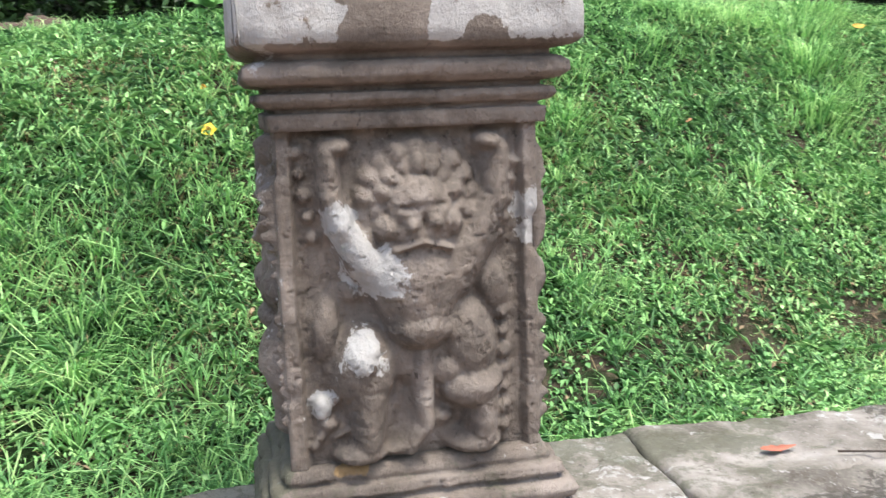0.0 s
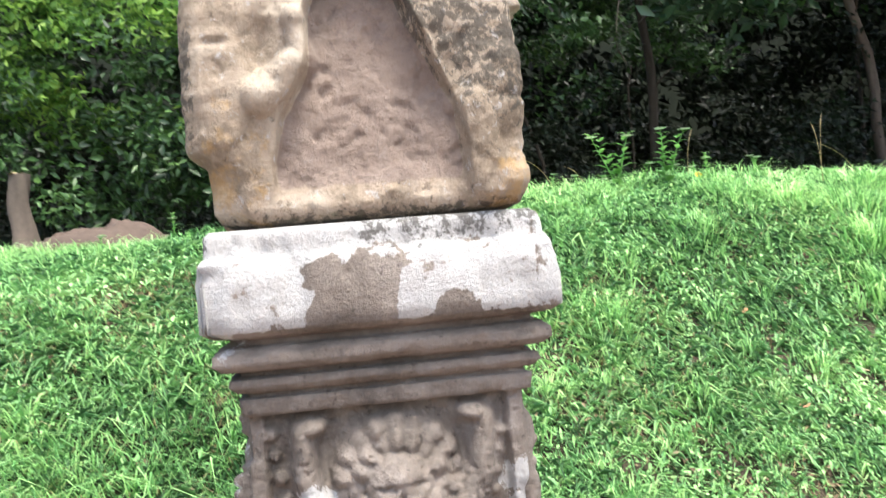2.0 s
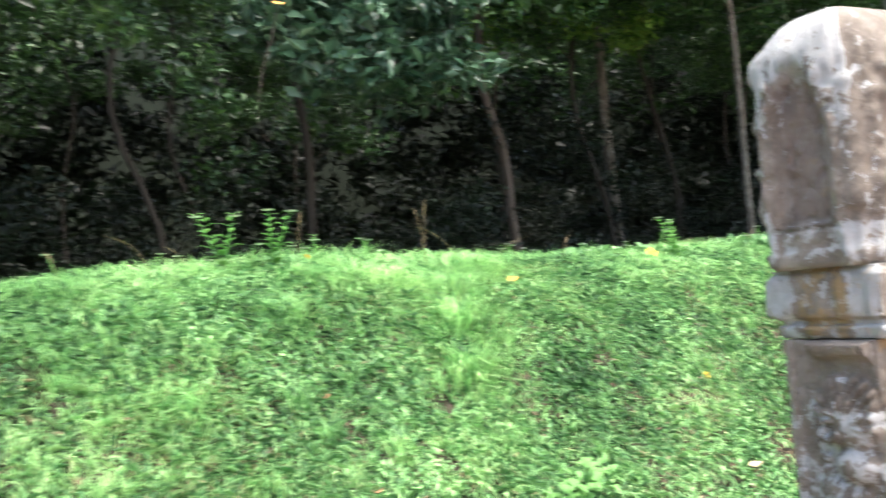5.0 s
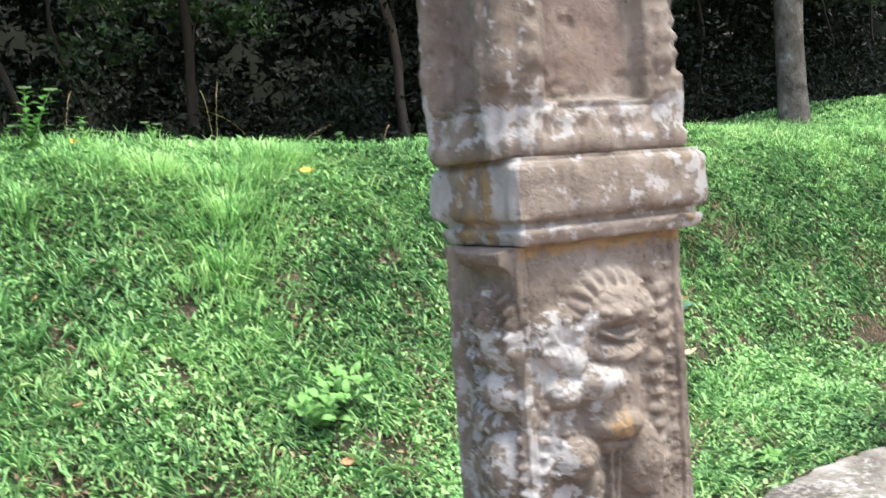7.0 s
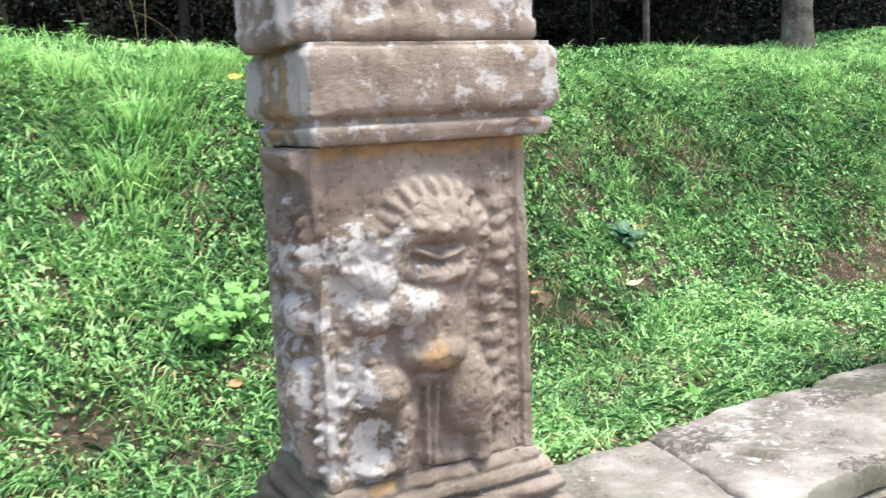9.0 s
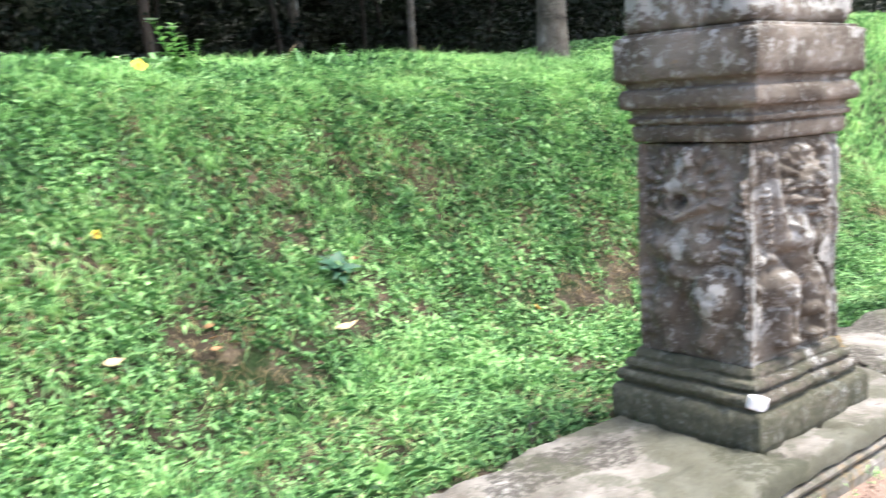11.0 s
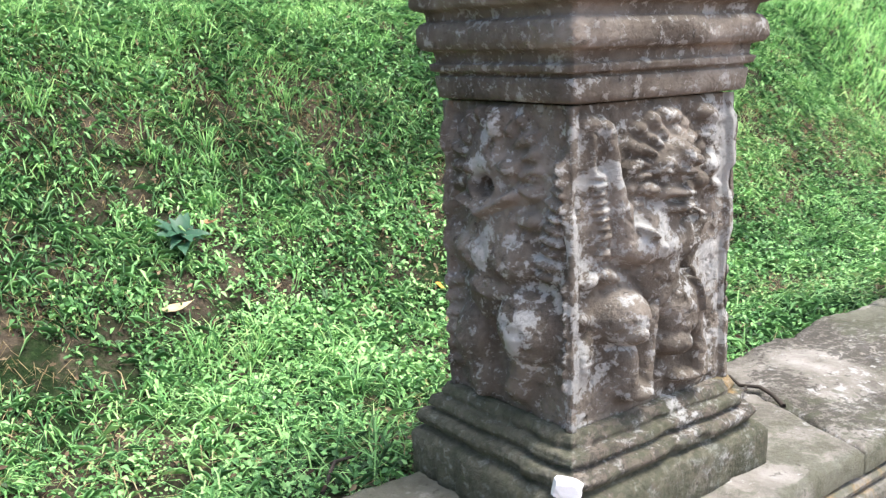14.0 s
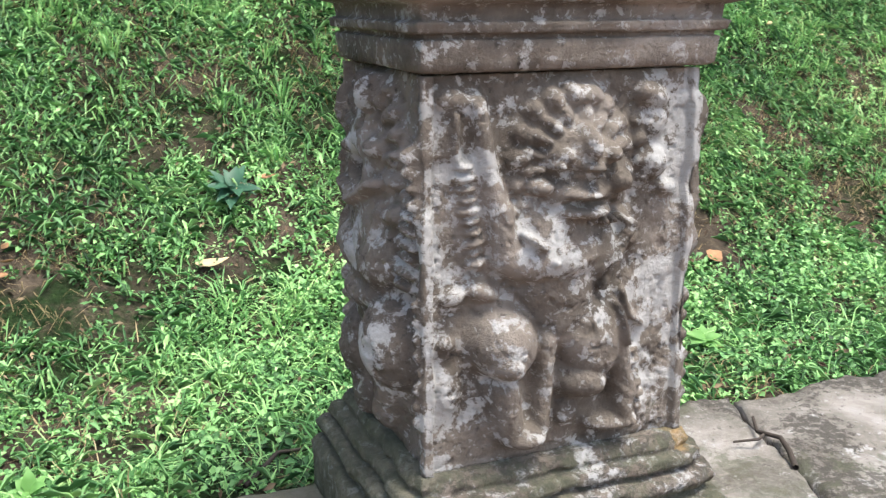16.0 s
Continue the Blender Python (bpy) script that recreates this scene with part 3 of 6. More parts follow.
def torn_lion(R):
    """A second beast, its face torn open to a toothed crescent and its mane worn nearly flat."""
    # round head
    R.lump(0.518, 0.715, 0.134, 0.110, 0.046)
    R.locks(0.518, 0.724, 0.115, 0.096, -20, 200, 15, 0.025, 0.016, 0.040)
    R.lump(0.518, 0.724, 0.092, 0.082, 0.052)
    R.lump(0.421, 0.760, 0.028, 0.018, 0.056)
    R.lump(0.625, 0.749, 0.028, 0.019, 0.056)
    R.lump(0.522, 0.616, 0.078, 0.031, 0.060)
    R.dent(0.522, 0.676, 0.084, 0.031, 0.052)
    R.lump(0.518, 0.745, 0.028, 0.018, 0.070)
    R.limb(0.413, 0.690, 0.522, 0.658, 0.010, 0.012, 0.044)
    R.limb(0.522, 0.658, 0.640, 0.679, 0.012, 0.010, 0.044)
    R.dent(0.522, 0.643, 0.062, 0.007, 0.022)
    R.ribs(0.413, 0.639, 0.646, 0.625, 8, 0.010, 0.012, 0.058)
    # raised arm and shoulder
    R.lump(0.200, 0.725, 0.078, 0.048, 0.030)
    R.limb(0.114, 0.672, 0.265, 0.607, 0.034, 0.041, 0.034)
    R.lump(0.215, 0.751, 0.023, 0.017, 0.042)
    R.lump(0.316, 0.781, 0.025, 0.019, 0.038)
    R.dent(0.128, 0.670, 0.022, 0.012, 0.020)
    R.lump(0.415, 0.528, 0.078, 0.048, 0.064)
    R.lump(0.211, 0.506, 0.050, 0.041, 0.036)
    R.limb(0.606, 0.564, 0.764, 0.664, 0.035, 0.019, 0.026)
    # belly
    R.limb(0.497, 0.500, 0.495, 0.372, 0.086, 0.075, 0.048)
    R.lump(0.484, 0.376, 0.084, 0.044, 0.066)
    R.dent(0.478, 0.321, 0.066, 0.005, 0.012)
    # legs and tail
    R.lump(0.259, 0.285, 0.062, 0.055, 0.048)
    R.lump(0.248, 0.278, 0.029, 0.026, 0.060)
    R.limb(0.339, 0.203, 0.309, 0.057, 0.031, 0.026, 0.040)
    R.lump(0.204, 0.045, 0.048, 0.016, 0.036)
    R.lump(0.646, 0.233, 0.069, 0.096, 0.052, 10)
    R.limb(0.707, 0.139, 0.712, 0.021, 0.032, 0.026, 0.040)
    R.limb(0.448, 0.301, 0.442, 0.030, 0.008, 0.008, 0.026)
    R.limb(0.493, 0.297, 0.478, 0.034, 0.009, 0.008, 0.026)
    R.lump(0.562, 0.022, 0.042, 0.019, 0.018)
    # beads and scrolls
    R.ribs(0.133, 0.246, 0.164, 0.342, 4, 0.012, 0.011, 0.024)
    R.ribs(0.200, 0.373, 0.331, 0.369, 4, 0.013, 0.010, 0.026)
    R.ribs(0.865, 0.797, 0.863, 0.630, 4, 0.027, 0.019, 0.020)
    R.ribs(0.804, 0.558, 0.798, 0.148, 8, 0.026, 0.017, 0.024)
    R.dent(0.745, 0.812, 0.039, 0.019, 0.022)
    R.ribs(0.926, 0.878, 0.922, 0.112, 14, 0.015, 0.012, 0.008)
    R.ribs(0.105, 0.463, 0.046, 0.112, 8, 0.015, 0.012, 0.016)
    return R.d


def beaded_lion(R):
    """The beast on the torn one's flank, under a roll moulding, with beads down the border."""
    # roll under the cap
    R.limb(0.396, 0.985, 1.219, 0.979, 0.041, 0.041, 0.034)
    R.dent(0.844, 0.933, 0.104, 0.006, 0.012)
    # fluffed mane and jaws
    R.locks(0.663, 0.688, 0.084, 0.084, -10, 200, 13, 0.045, 0.017, 0.034)
    R.lump(0.693, 0.681, 0.084, 0.072, 0.036)
    R.locks(0.663, 0.679, 0.049, 0.050, -10, 200, 9, 0.032, 0.012, 0.048)
    R.lump(0.507, 0.636, 0.058, 0.026, 0.056)
    R.dent(0.478, 0.643, 0.029, 0.017, 0.060)
    # beads down the border
    R.ribs(1.189, 0.752, 1.011, 0.416, 16, 0.014, 0.006, 0.020)
    R.ribs(0.996, 0.376, 0.941, 0.069, 8, 0.018, 0.010, 0.022)
    # body and legs
    R.lump(0.711, 0.519, 0.070, 0.048, 0.044)
    R.lump(0.530, 0.406, 0.087, 0.039, 0.034)
    R.lump(0.707, 0.264, 0.073, 0.086, 0.054, 0)
    R.limb(0.726, 0.191, 0.796, 0.051, 0.036, 0.024, 0.040)
    R.lump(0.337, 0.267, 0.036, 0.078, 0.024)
    R.ribs(0.356, 0.534, 0.322, 0.304, 6, 0.021, 0.013, 0.020)
    return R.d


def holed_lion(R):
    """The beast on the flank: a spout hole in its mouth, slotted petals of mane above it."""
    # snout with a spout hole, slotted petals of mane
    R.lump(0.434, 0.795, 0.136, 0.123, 0.016)
    R.locks(0.434, 0.795, 0.112, 0.104, -20, 200, 13, 0.034, 0.017, 0.030)
    R.lump(0.426, 0.795, 0.088, 0.087, 0.040)
    R.petal(0.514, 0.938, 0.037, 0.026, 0.046, 80)
    R.lump(0.311, 0.792, 0.032, 0.022, 0.046)
    R.lump(0.603, 0.810, 0.031, 0.021, 0.046)
    R.lump(0.423, 0.733, 0.071, 0.053, 0.052)
    R.limb(0.237, 0.694, 0.426, 0.659, 0.013, 0.016, 0.054)
    R.limb(0.426, 0.659, 0.631, 0.719, 0.015, 0.012, 0.054)
    R.dent(0.417, 0.740, 0.027, 0.020, 0.140)
    R.dent(0.340, 0.920, 0.007, 0.020, 0.026)
    R.dent(0.434, 0.943, 0.007, 0.020, 0.026)
    R.dent(0.631, 0.928, 0.007, 0.018, 0.026)
    R.dent(0.260, 0.857, 0.013, 0.008, 0.026)
    R.dent(0.211, 0.807, 0.013, 0.007, 0.026)
    R.dent(0.694, 0.862, 0.011, 0.006, 0.026)
    R.dent(0.720, 0.820, 0.013, 0.006, 0.026)
    R.dent(0.774, 0.787, 0.013, 0.005, 0.026)
    R.dent(0.574, 0.859, 0.008, 0.012, 0.022)
    R.dent(0.477, 0.862, 0.008, 0.013, 0.020)
    R.ribs(0.249, 0.613, 0.689, 0.641, 8, 0.013, 0.015, 0.040)
    R.lump(0.734, 0.644, 0.027, 0.021, 0.028)
    # chest and belly
    R.limb(0.469, 0.553, 0.437, 0.415, 0.112, 0.096, 0.040)
    R.lump(0.329, 0.522, 0.076, 0.048, 0.054)
    R.lump(0.589, 0.515, 0.071, 0.050, 0.048)
    R.lump(0.437, 0.415, 0.094, 0.036, 0.050)
    # garland of ribs
    R.ribs(0.969, 0.820, 0.820, 0.486, 10, 0.030, 0.012, 0.032)
    R.ribs(0.997, 0.455, 0.977, 0.150, 8, 0.015, 0.012, 0.014)
    # legs
    R.lump(0.697, 0.304, 0.078, 0.081, 0.058, 8)
    R.limb(0.694, 0.210, 0.617, 0.088, 0.039, 0.033, 0.040)
    R.lump(0.274, 0.228, 0.061, 0.078, 0.050, -8)
    R.limb(0.294, 0.148, 0.314, 0.054, 0.040, 0.033, 0.036)
    R.dent(0.466, 0.234, 0.012, 0.056, 0.016)
    # leaves
    R.petal(0.029, 0.688, 0.034, 0.051, 0.022, -10)
    R.petal(0.057, 0.530, 0.027, 0.042, 0.018, 10)
    R.ribs(0.037, 0.387, 0.051, 0.099, 6, 0.027, 0.015, 0.020)
    R.petal(0.006, 0.875, 0.029, 0.042, 0.018, 5)
    return R.d


def standing_lion(R):
    """A beast that stands with its weight on one leg beside a ribbed garland."""
    # mane
    R.lump(0.496, 0.784, 0.106, 0.100, 0.016)
    R.locks(0.500, 0.784, 0.092, 0.101, -30, 215, 13, 0.023, 0.020, 0.034)
    R.locks(0.504, 0.790, 0.074, 0.064, -5, 190, 10, 0.024, 0.015, 0.046)
    R.lump(0.547, 0.945, 0.034, 0.019, 0.034)
    # face
    R.lump(0.504, 0.803, 0.066, 0.052, 0.056)
    R.lump(0.509, 0.714, 0.072, 0.038, 0.056)
    R.lump(0.427, 0.811, 0.023, 0.018, 0.066)
    R.lump(0.600, 0.811, 0.025, 0.019, 0.066)
    R.lump(0.509, 0.836, 0.022, 0.036, 0.076)
    R.lump(0.517, 0.785, 0.026, 0.009, 0.080)
    R.lump(0.528, 0.766, 0.017, 0.007, 0.078)
    R.lump(0.402, 0.790, 0.010, 0.009, 0.074)
    R.lump(0.370, 0.735, 0.023, 0.016, 0.058)
    R.lump(0.639, 0.745, 0.027, 0.027, 0.064)
    R.lump(0.500, 0.719, 0.046, 0.012, 0.076)
    R.lump(0.511, 0.673, 0.058, 0.016, 0.066)
    R.dent(0.506, 0.694, 0.044, 0.006, 0.026)
    R.dent(0.449, 0.772, 0.014, 0.005, 0.016)
    R.dent(0.585, 0.771, 0.014, 0.005, 0.016)
    R.dent(0.380, 0.828, 0.009, 0.006, 0.014)
    R.ribs(0.348, 0.650, 0.682, 0.637, 9, 0.009, 0.010, 0.054)
    # chest and belly
    R.limb(0.423, 0.577, 0.496, 0.393, 0.084, 0.055, 0.050)
    R.lump(0.423, 0.559, 0.100, 0.052, 0.058)
    R.lump(0.340, 0.605, 0.034, 0.008, 0.066, -35)
    R.lump(0.393, 0.558, 0.023, 0.013, 0.066, -20)
    R.lump(0.605, 0.548, 0.026, 0.056, 0.044, -22)
    R.limb(0.709, 0.621, 0.615, 0.465, 0.015, 0.010, 0.048)
    # arms and garland
    R.limb(0.167, 0.930, 0.203, 0.758, 0.017, 0.019, 0.032)
    R.limb(0.203, 0.758, 0.237, 0.681, 0.022, 0.027, 0.036)
    R.limb(0.237, 0.681, 0.271, 0.561, 0.027, 0.029, 0.040)
    R.ribs(0.122, 0.790, 0.173, 0.554, 10, 0.020, 0.008, 0.030)
    R.lump(0.098, 0.470, 0.023, 0.014, 0.022, 20)
    R.lump(0.197, 0.475, 0.031, 0.018, 0.026, -15)
    R.lump(0.092, 0.945, 0.029, 0.018, 0.018)
    R.limb(0.096, 0.914, 0.103, 0.803, 0.010, 0.008, 0.016)
    # legs and tail
    R.lump(0.261, 0.341, 0.058, 0.058, 0.062)
    R.lump(0.248, 0.301, 0.036, 0.031, 0.070)
    R.limb(0.259, 0.223, 0.293, 0.102, 0.032, 0.028, 0.044)
    R.lump(0.338, 0.080, 0.046, 0.020, 0.050)
    R.limb(0.419, 0.341, 0.412, 0.093, 0.021, 0.017, 0.034)
    R.lump(0.585, 0.322, 0.057, 0.081, 0.056, 12)
    R.lump(0.560, 0.216, 0.046, 0.034, 0.060)
    R.limb(0.673, 0.376, 0.735, 0.161, 0.023, 0.025, 0.040)
    R.limb(0.735, 0.161, 0.729, 0.088, 0.025, 0.021, 0.040)
    R.lump(0.694, 0.072, 0.053, 0.016, 0.044)
    R.lump(0.521, 0.117, 0.026, 0.026, 0.022)
    R.limb(0.669, 0.415, 0.707, 0.309, 0.005, 0.005, 0.058)
    # scrolls
    R.ribs(0.774, 0.262, 0.810, 0.102, 6, 0.018, 0.009, 0.026)
    R.limb(0.724, 0.433, 0.756, 0.366, 0.009, 0.008, 0.020)
    R.limb(0.756, 0.366, 0.825, 0.328, 0.008, 0.006, 0.018)
    R.petal(0.801, 0.937, 0.036, 0.023, 0.024, -20)
    R.petal(0.823, 0.873, 0.026, 0.031, 0.020, 10)
    R.petal(0.825, 0.767, 0.026, 0.031, 0.028, 15)
    R.dent(0.855, 0.696, 0.009, 0.006, 0.022)
    R.lump(0.882, 0.698, 0.024, 0.013, 0.020)
    R.ribs(0.752, 0.876, 0.788, 0.725, 4, 0.015, 0.014, 0.020)
    R.lump(0.759, 0.566, 0.015, 0.016, 0.016)
    R.lump(0.077, 0.350, 0.018, 0.013, 0.014)
    R.lump(0.088, 0.231, 0.025, 0.040, 0.014)
    return R.d


def blurred(a, across, up):
    """A grid smoothed by a bell of the given widths, in cells."""
    for ax, sigma in ((1, across), (0, up)):
        reach = int(3 * sigma) + 1
        w = np.exp(-0.5 * (np.arange(-reach, reach + 1) / sigma) ** 2)
        pad = [(0, 0), (0, 0)]
        pad[ax] = (reach, reach)
        wide = np.pad(a, pad, mode="edge")
        n = a.shape[ax]
        a = sum(k * (wide[:, i:i + n] if ax else wide[i:i + n]) for i, k in enumerate(w / w.sum()))
    return a


def worn_relief(d, rows):
    """Carving after centuries of rain: edges softened, hollows half filled, the forms melted into one mass."""
    g = d.reshape(rows, -1)
    soft, mass, broad = blurred(g, 1.0, 0.9), blurred(g, 3.6, 3.2), blurred(g, 12.0, 10.0)
    return (np.maximum(soft, 0.82 * mass) + 0.14 * broad).ravel()


def panel(front, flank, w, depth, h, sink=0.022, seed=0.0, frame_w=0.045, gain=1.0):
    """Carving for a shaft: beasts on sunk grounds with a plain border."""
    def carve(S, U, Z):
        out = np.zeros(len(U))
        for s, fn, width in ((0, front, w), (1, flank, depth), (3, flank, depth)):
            k = S == s
            u, v = U[k], (Z[k] - SHAFT_LOW) / h
            edge = np.minimum(np.minimum(u, 1 - u) * width, np.minimum(v, 1 - v) * h)
            border = np.minimum(np.minimum(u, 1 - u) * width, np.minimum(v + 0.05, 1.06 - v) * h)
            inside = smooth(frame_w * 0.5, frame_w * 0.85, border + 0.008 * (fbm(u * 9, v * 9, seed, 2) - 0.5))
            R = Relief(u, v, width, h)
            rel = worn_relief(fn(R), len(np.unique(Z))) if fn else R.d
            rough = 0.007 * (fbm(u * 22, v * 26, seed + s, 4) - 0.5) + 0.010 * (fbm(u * 6, v * 7, seed + 40 + s, 3) - 0.5)
            pits = -0.004 * smooth(0.70, 0.80, fbm(u * 40, v * 50, seed + 3, 2))
            limit = smooth(0.0, 0.010, edge)
            out[k] = inside * -sink + rel * limit * gain + (rough + pits) * limit
        return out
    return carve


def blobs(U, Z, places):
    """A mask from round places (u, z, radius), in metres over a face of about 0.45."""
    out = np.zeros(len(U))
    for u, z, r in places:
        out = np.maximum(out, np.clip(1.15 - np.hypot((U - u) * 0.45, Z - z) / r * 0.6, 0, 1))
    return out


def finial_mesh(cx, cy, z, seed, material):
    """The broken stump of a knob on top of the stone."""
    rows, n = 16, 40
    verts, faces = [], []
    for i in range(rows):
        t = i / (rows - 1)
        r = 0.112 * (1 - 0.22 * t) + 0.02 * math.sin(t * 5)
        for k in range(n):
            a = 2 * math.pi * k / n
            q = r * (1 + 0.22 * (float(fbm(math.cos(a) * 2 + 5, math.sin(a) * 2 + t * 3, seed, 3)) - 0.5) * 2 + 0.16 * (float(fbm(math.cos(a) * 7 + 5, math.sin(a) * 7 + t * 9, seed, 4)) - 0.5))
            verts.append((cx + q * 1.15 * math.cos(a), cy + q * 0.85 * math.sin(a), z + 0.24 * t - 0.02 * math.sin(a * 2 + seed)))
    faces = [(i * n + k, i * n + (k + 1) % n, (i + 1) * n + (k + 1) % n, (i + 1) * n + k) for i in range(rows - 1) for k in range(n)]
    faces += [tuple((rows - 1) * n + k for k in range(n)), tuple(range(n))[::-1]]
    w = 0.2 + 0.3 * fbm(np.array([v[2] * 9 for v in verts]), np.array([v[0] * 9 for v in verts]), seed, 3)
    zero = np.zeros(len(verts))
    return mesh_from("finial", verts, faces, material, {"white": w, "black": zero + 0.34, "moss": zero + 0.25, "rust": zero})


def shard_mesh(cx, cy, z, a, b, h, turn, seed, material):
    """A flat broken flake of stone lying on its face."""
    rows, n = 7, 26
    verts = []
    for i in range(rows):
        t = i / (rows - 1)
        r = (1, 1.04, 1.03, 0.97, 0.86, 0.66, 0.34)[i]
        for k in range(n):
            w = 2 * math.pi * k / n
            q = r * (1 + 0.30 * (float(vn(math.cos(w) * 2 + 5, math.sin(w) * 2 + 5, seed)) - 0.5))
            x, y = a * q * math.cos(w), b * q * math.sin(w)
            verts.append((cx + x * math.cos(turn) - y * math.sin(turn), cy + x * math.sin(turn) + y * math.cos(turn), z + h * (t - 0.15) + 0.05 * x))
    faces = [(i * n + k, i * n + (k + 1) % n, (i + 1) * n + (k + 1) % n, (i + 1) * n + k) for i in range(rows - 1) for k in range(n)]
    faces += [tuple((rows - 1) * n + k for k in range(n)), tuple(range(n))[::-1]]
    zero = np.zeros(len(verts))
    return mesh_from("shard", verts, faces, material, {"white": zero + 0.46, "black": zero + 0.08, "moss": zero, "rust": zero})


def pillar(cx, w, front, flank, mat, top_mat, label, seed, marks, head, cap_marks, plinth_marks, flat_cap=False, lip=1.0, slide=0.0, sink=0.022, frame_w=0.045, gain=1.0, shaft_top=SHAFT_TOP, depth=DEPTH, sharp_cap=False, fine=True):
    MID_Y = FRONT + depth / 2
    thing = new("stone_pillar")
    thing.location = (cx, MID_Y, KERB_TOP)
    tagged(thing, label, "pillar", "pillars along the kerb")
    hx, hy = w / 2, depth / 2
    base = KERB_TOP - 0.012

    def add(name, me, note=""):
        ob = part(name, me, thing, note)
        ob.matrix_parent_inverse = Matrix.Translation((-cx, -MID_Y, -KERB_TOP))
        return ob

    plinth = steps((base, 0.068), (base + 0.095, 0.068), (base + 0.108, 0.058), (base + 0.112, 0.038), (base + 0.120, 0.038), (base + 0.126, 0.052), (base + 0.140, 0.058), (base + 0.152, 0.050),
                   (base + 0.156, 0.026), (base + 0.163, 0.026), (base + 0.168, 0.038), (base + 0.184, 0.034), (base + 0.188, 0.014), (base + 0.200, 0.016), (SHAFT_LOW, 0.006), fine=3)
    add("plinth", block("plinth", (cx, MID_Y), hx, hy, plinth, mat, 0.014, 70, 50, None, 0.006, seed, plinth_marks, 0.010), "stepped base, mossy and spotted with lichen")
    rows = np.linspace(SHAFT_LOW, shaft_top, 240 if fine else 90)
    add("shaft", block("shaft", (cx, MID_Y), hx, hy, [(z, 0.0) for z in rows], mat, 0.008, 210 if fine else 80, 140 if fine else 60, panel(front, flank, w, depth, shaft_top - SHAFT_LOW, sink, seed, frame_w, gain), 0.003, seed + 1, marks, 0.010, None, 24, 50), "carved panel with a worn beast in relief")
    z = shaft_top
    if flat_cap:
        cap = steps((z, 0.000), (z + 0.004, 0.044), (z + 0.028, 0.060), (z + 0.036, 0.056), (z + 0.040, 0.036), (z + 0.050, 0.036), (z + 0.060, 0.066), (z + 0.072, 0.076), (z + 0.165, 0.072),
                    (z + 0.176, 0.064), (z + 0.182, 0.050), (z + 0.190, 0.048), fine=3)
    elif sharp_cap:
        cap = steps((z + 0.004, 0.004), (z + 0.008, 0.016), (z + 0.048, 0.020), (z + 0.051, 0.010), (z + 0.056, 0.010), (z + 0.059, 0.030), (z + 0.072, 0.034), (z + 0.076, 0.018), (z + 0.096, 0.022), (z + 0.101, 0.050), (z + 0.112, 0.060),
                    (z + 0.142, 0.060), (z + 0.152, 0.050), (z + 0.156, 0.036), (z + 0.174, 0.040), (z + 0.180, 0.066), (z + 0.188, 0.074), (z + 0.292, 0.074), (z + 0.300, 0.068), (z + 0.304, 0.050), (z + 0.312, 0.048), fine=3)
    else:
        cap = steps((z, 0.010), (z + 0.028, 0.012), (z + 0.031, 0.000), (z + 0.037, 0.000), (z + 0.041, 0.016), (z + 0.052, 0.027), (z + 0.063, 0.024), (z + 0.067, 0.006), (z + 0.074, 0.006), (z + 0.079, 0.034),
                    (z + 0.090, 0.047), (z + 0.107, 0.047), (z + 0.116, 0.036), (z + 0.120, 0.020), (z + 0.129, 0.020), (z + 0.135, 0.050), (z + 0.146, 0.066), (z + 0.225, 0.066), (z + 0.255, 0.058), (z + 0.270, 0.046), (z + 0.305, 0.044), (z + 0.312, 0.036), fine=3)
    cap = [(q, o * lip) for q, o in cap]
    add("capital", block("capital", (cx + slide, MID_Y), hx, hy, cap, mat, 0.012, 70, 50, None, 0.004 if sharp_cap else 0.006, seed + 2, cap_marks, 0.008 if sharp_cap else 0.016), "moulded cap with white lichen crusts")
    head(thing, add, cx, w, z + (0.19 if flat_cap else 0.312), seed, top_mat, depth)
    return thing


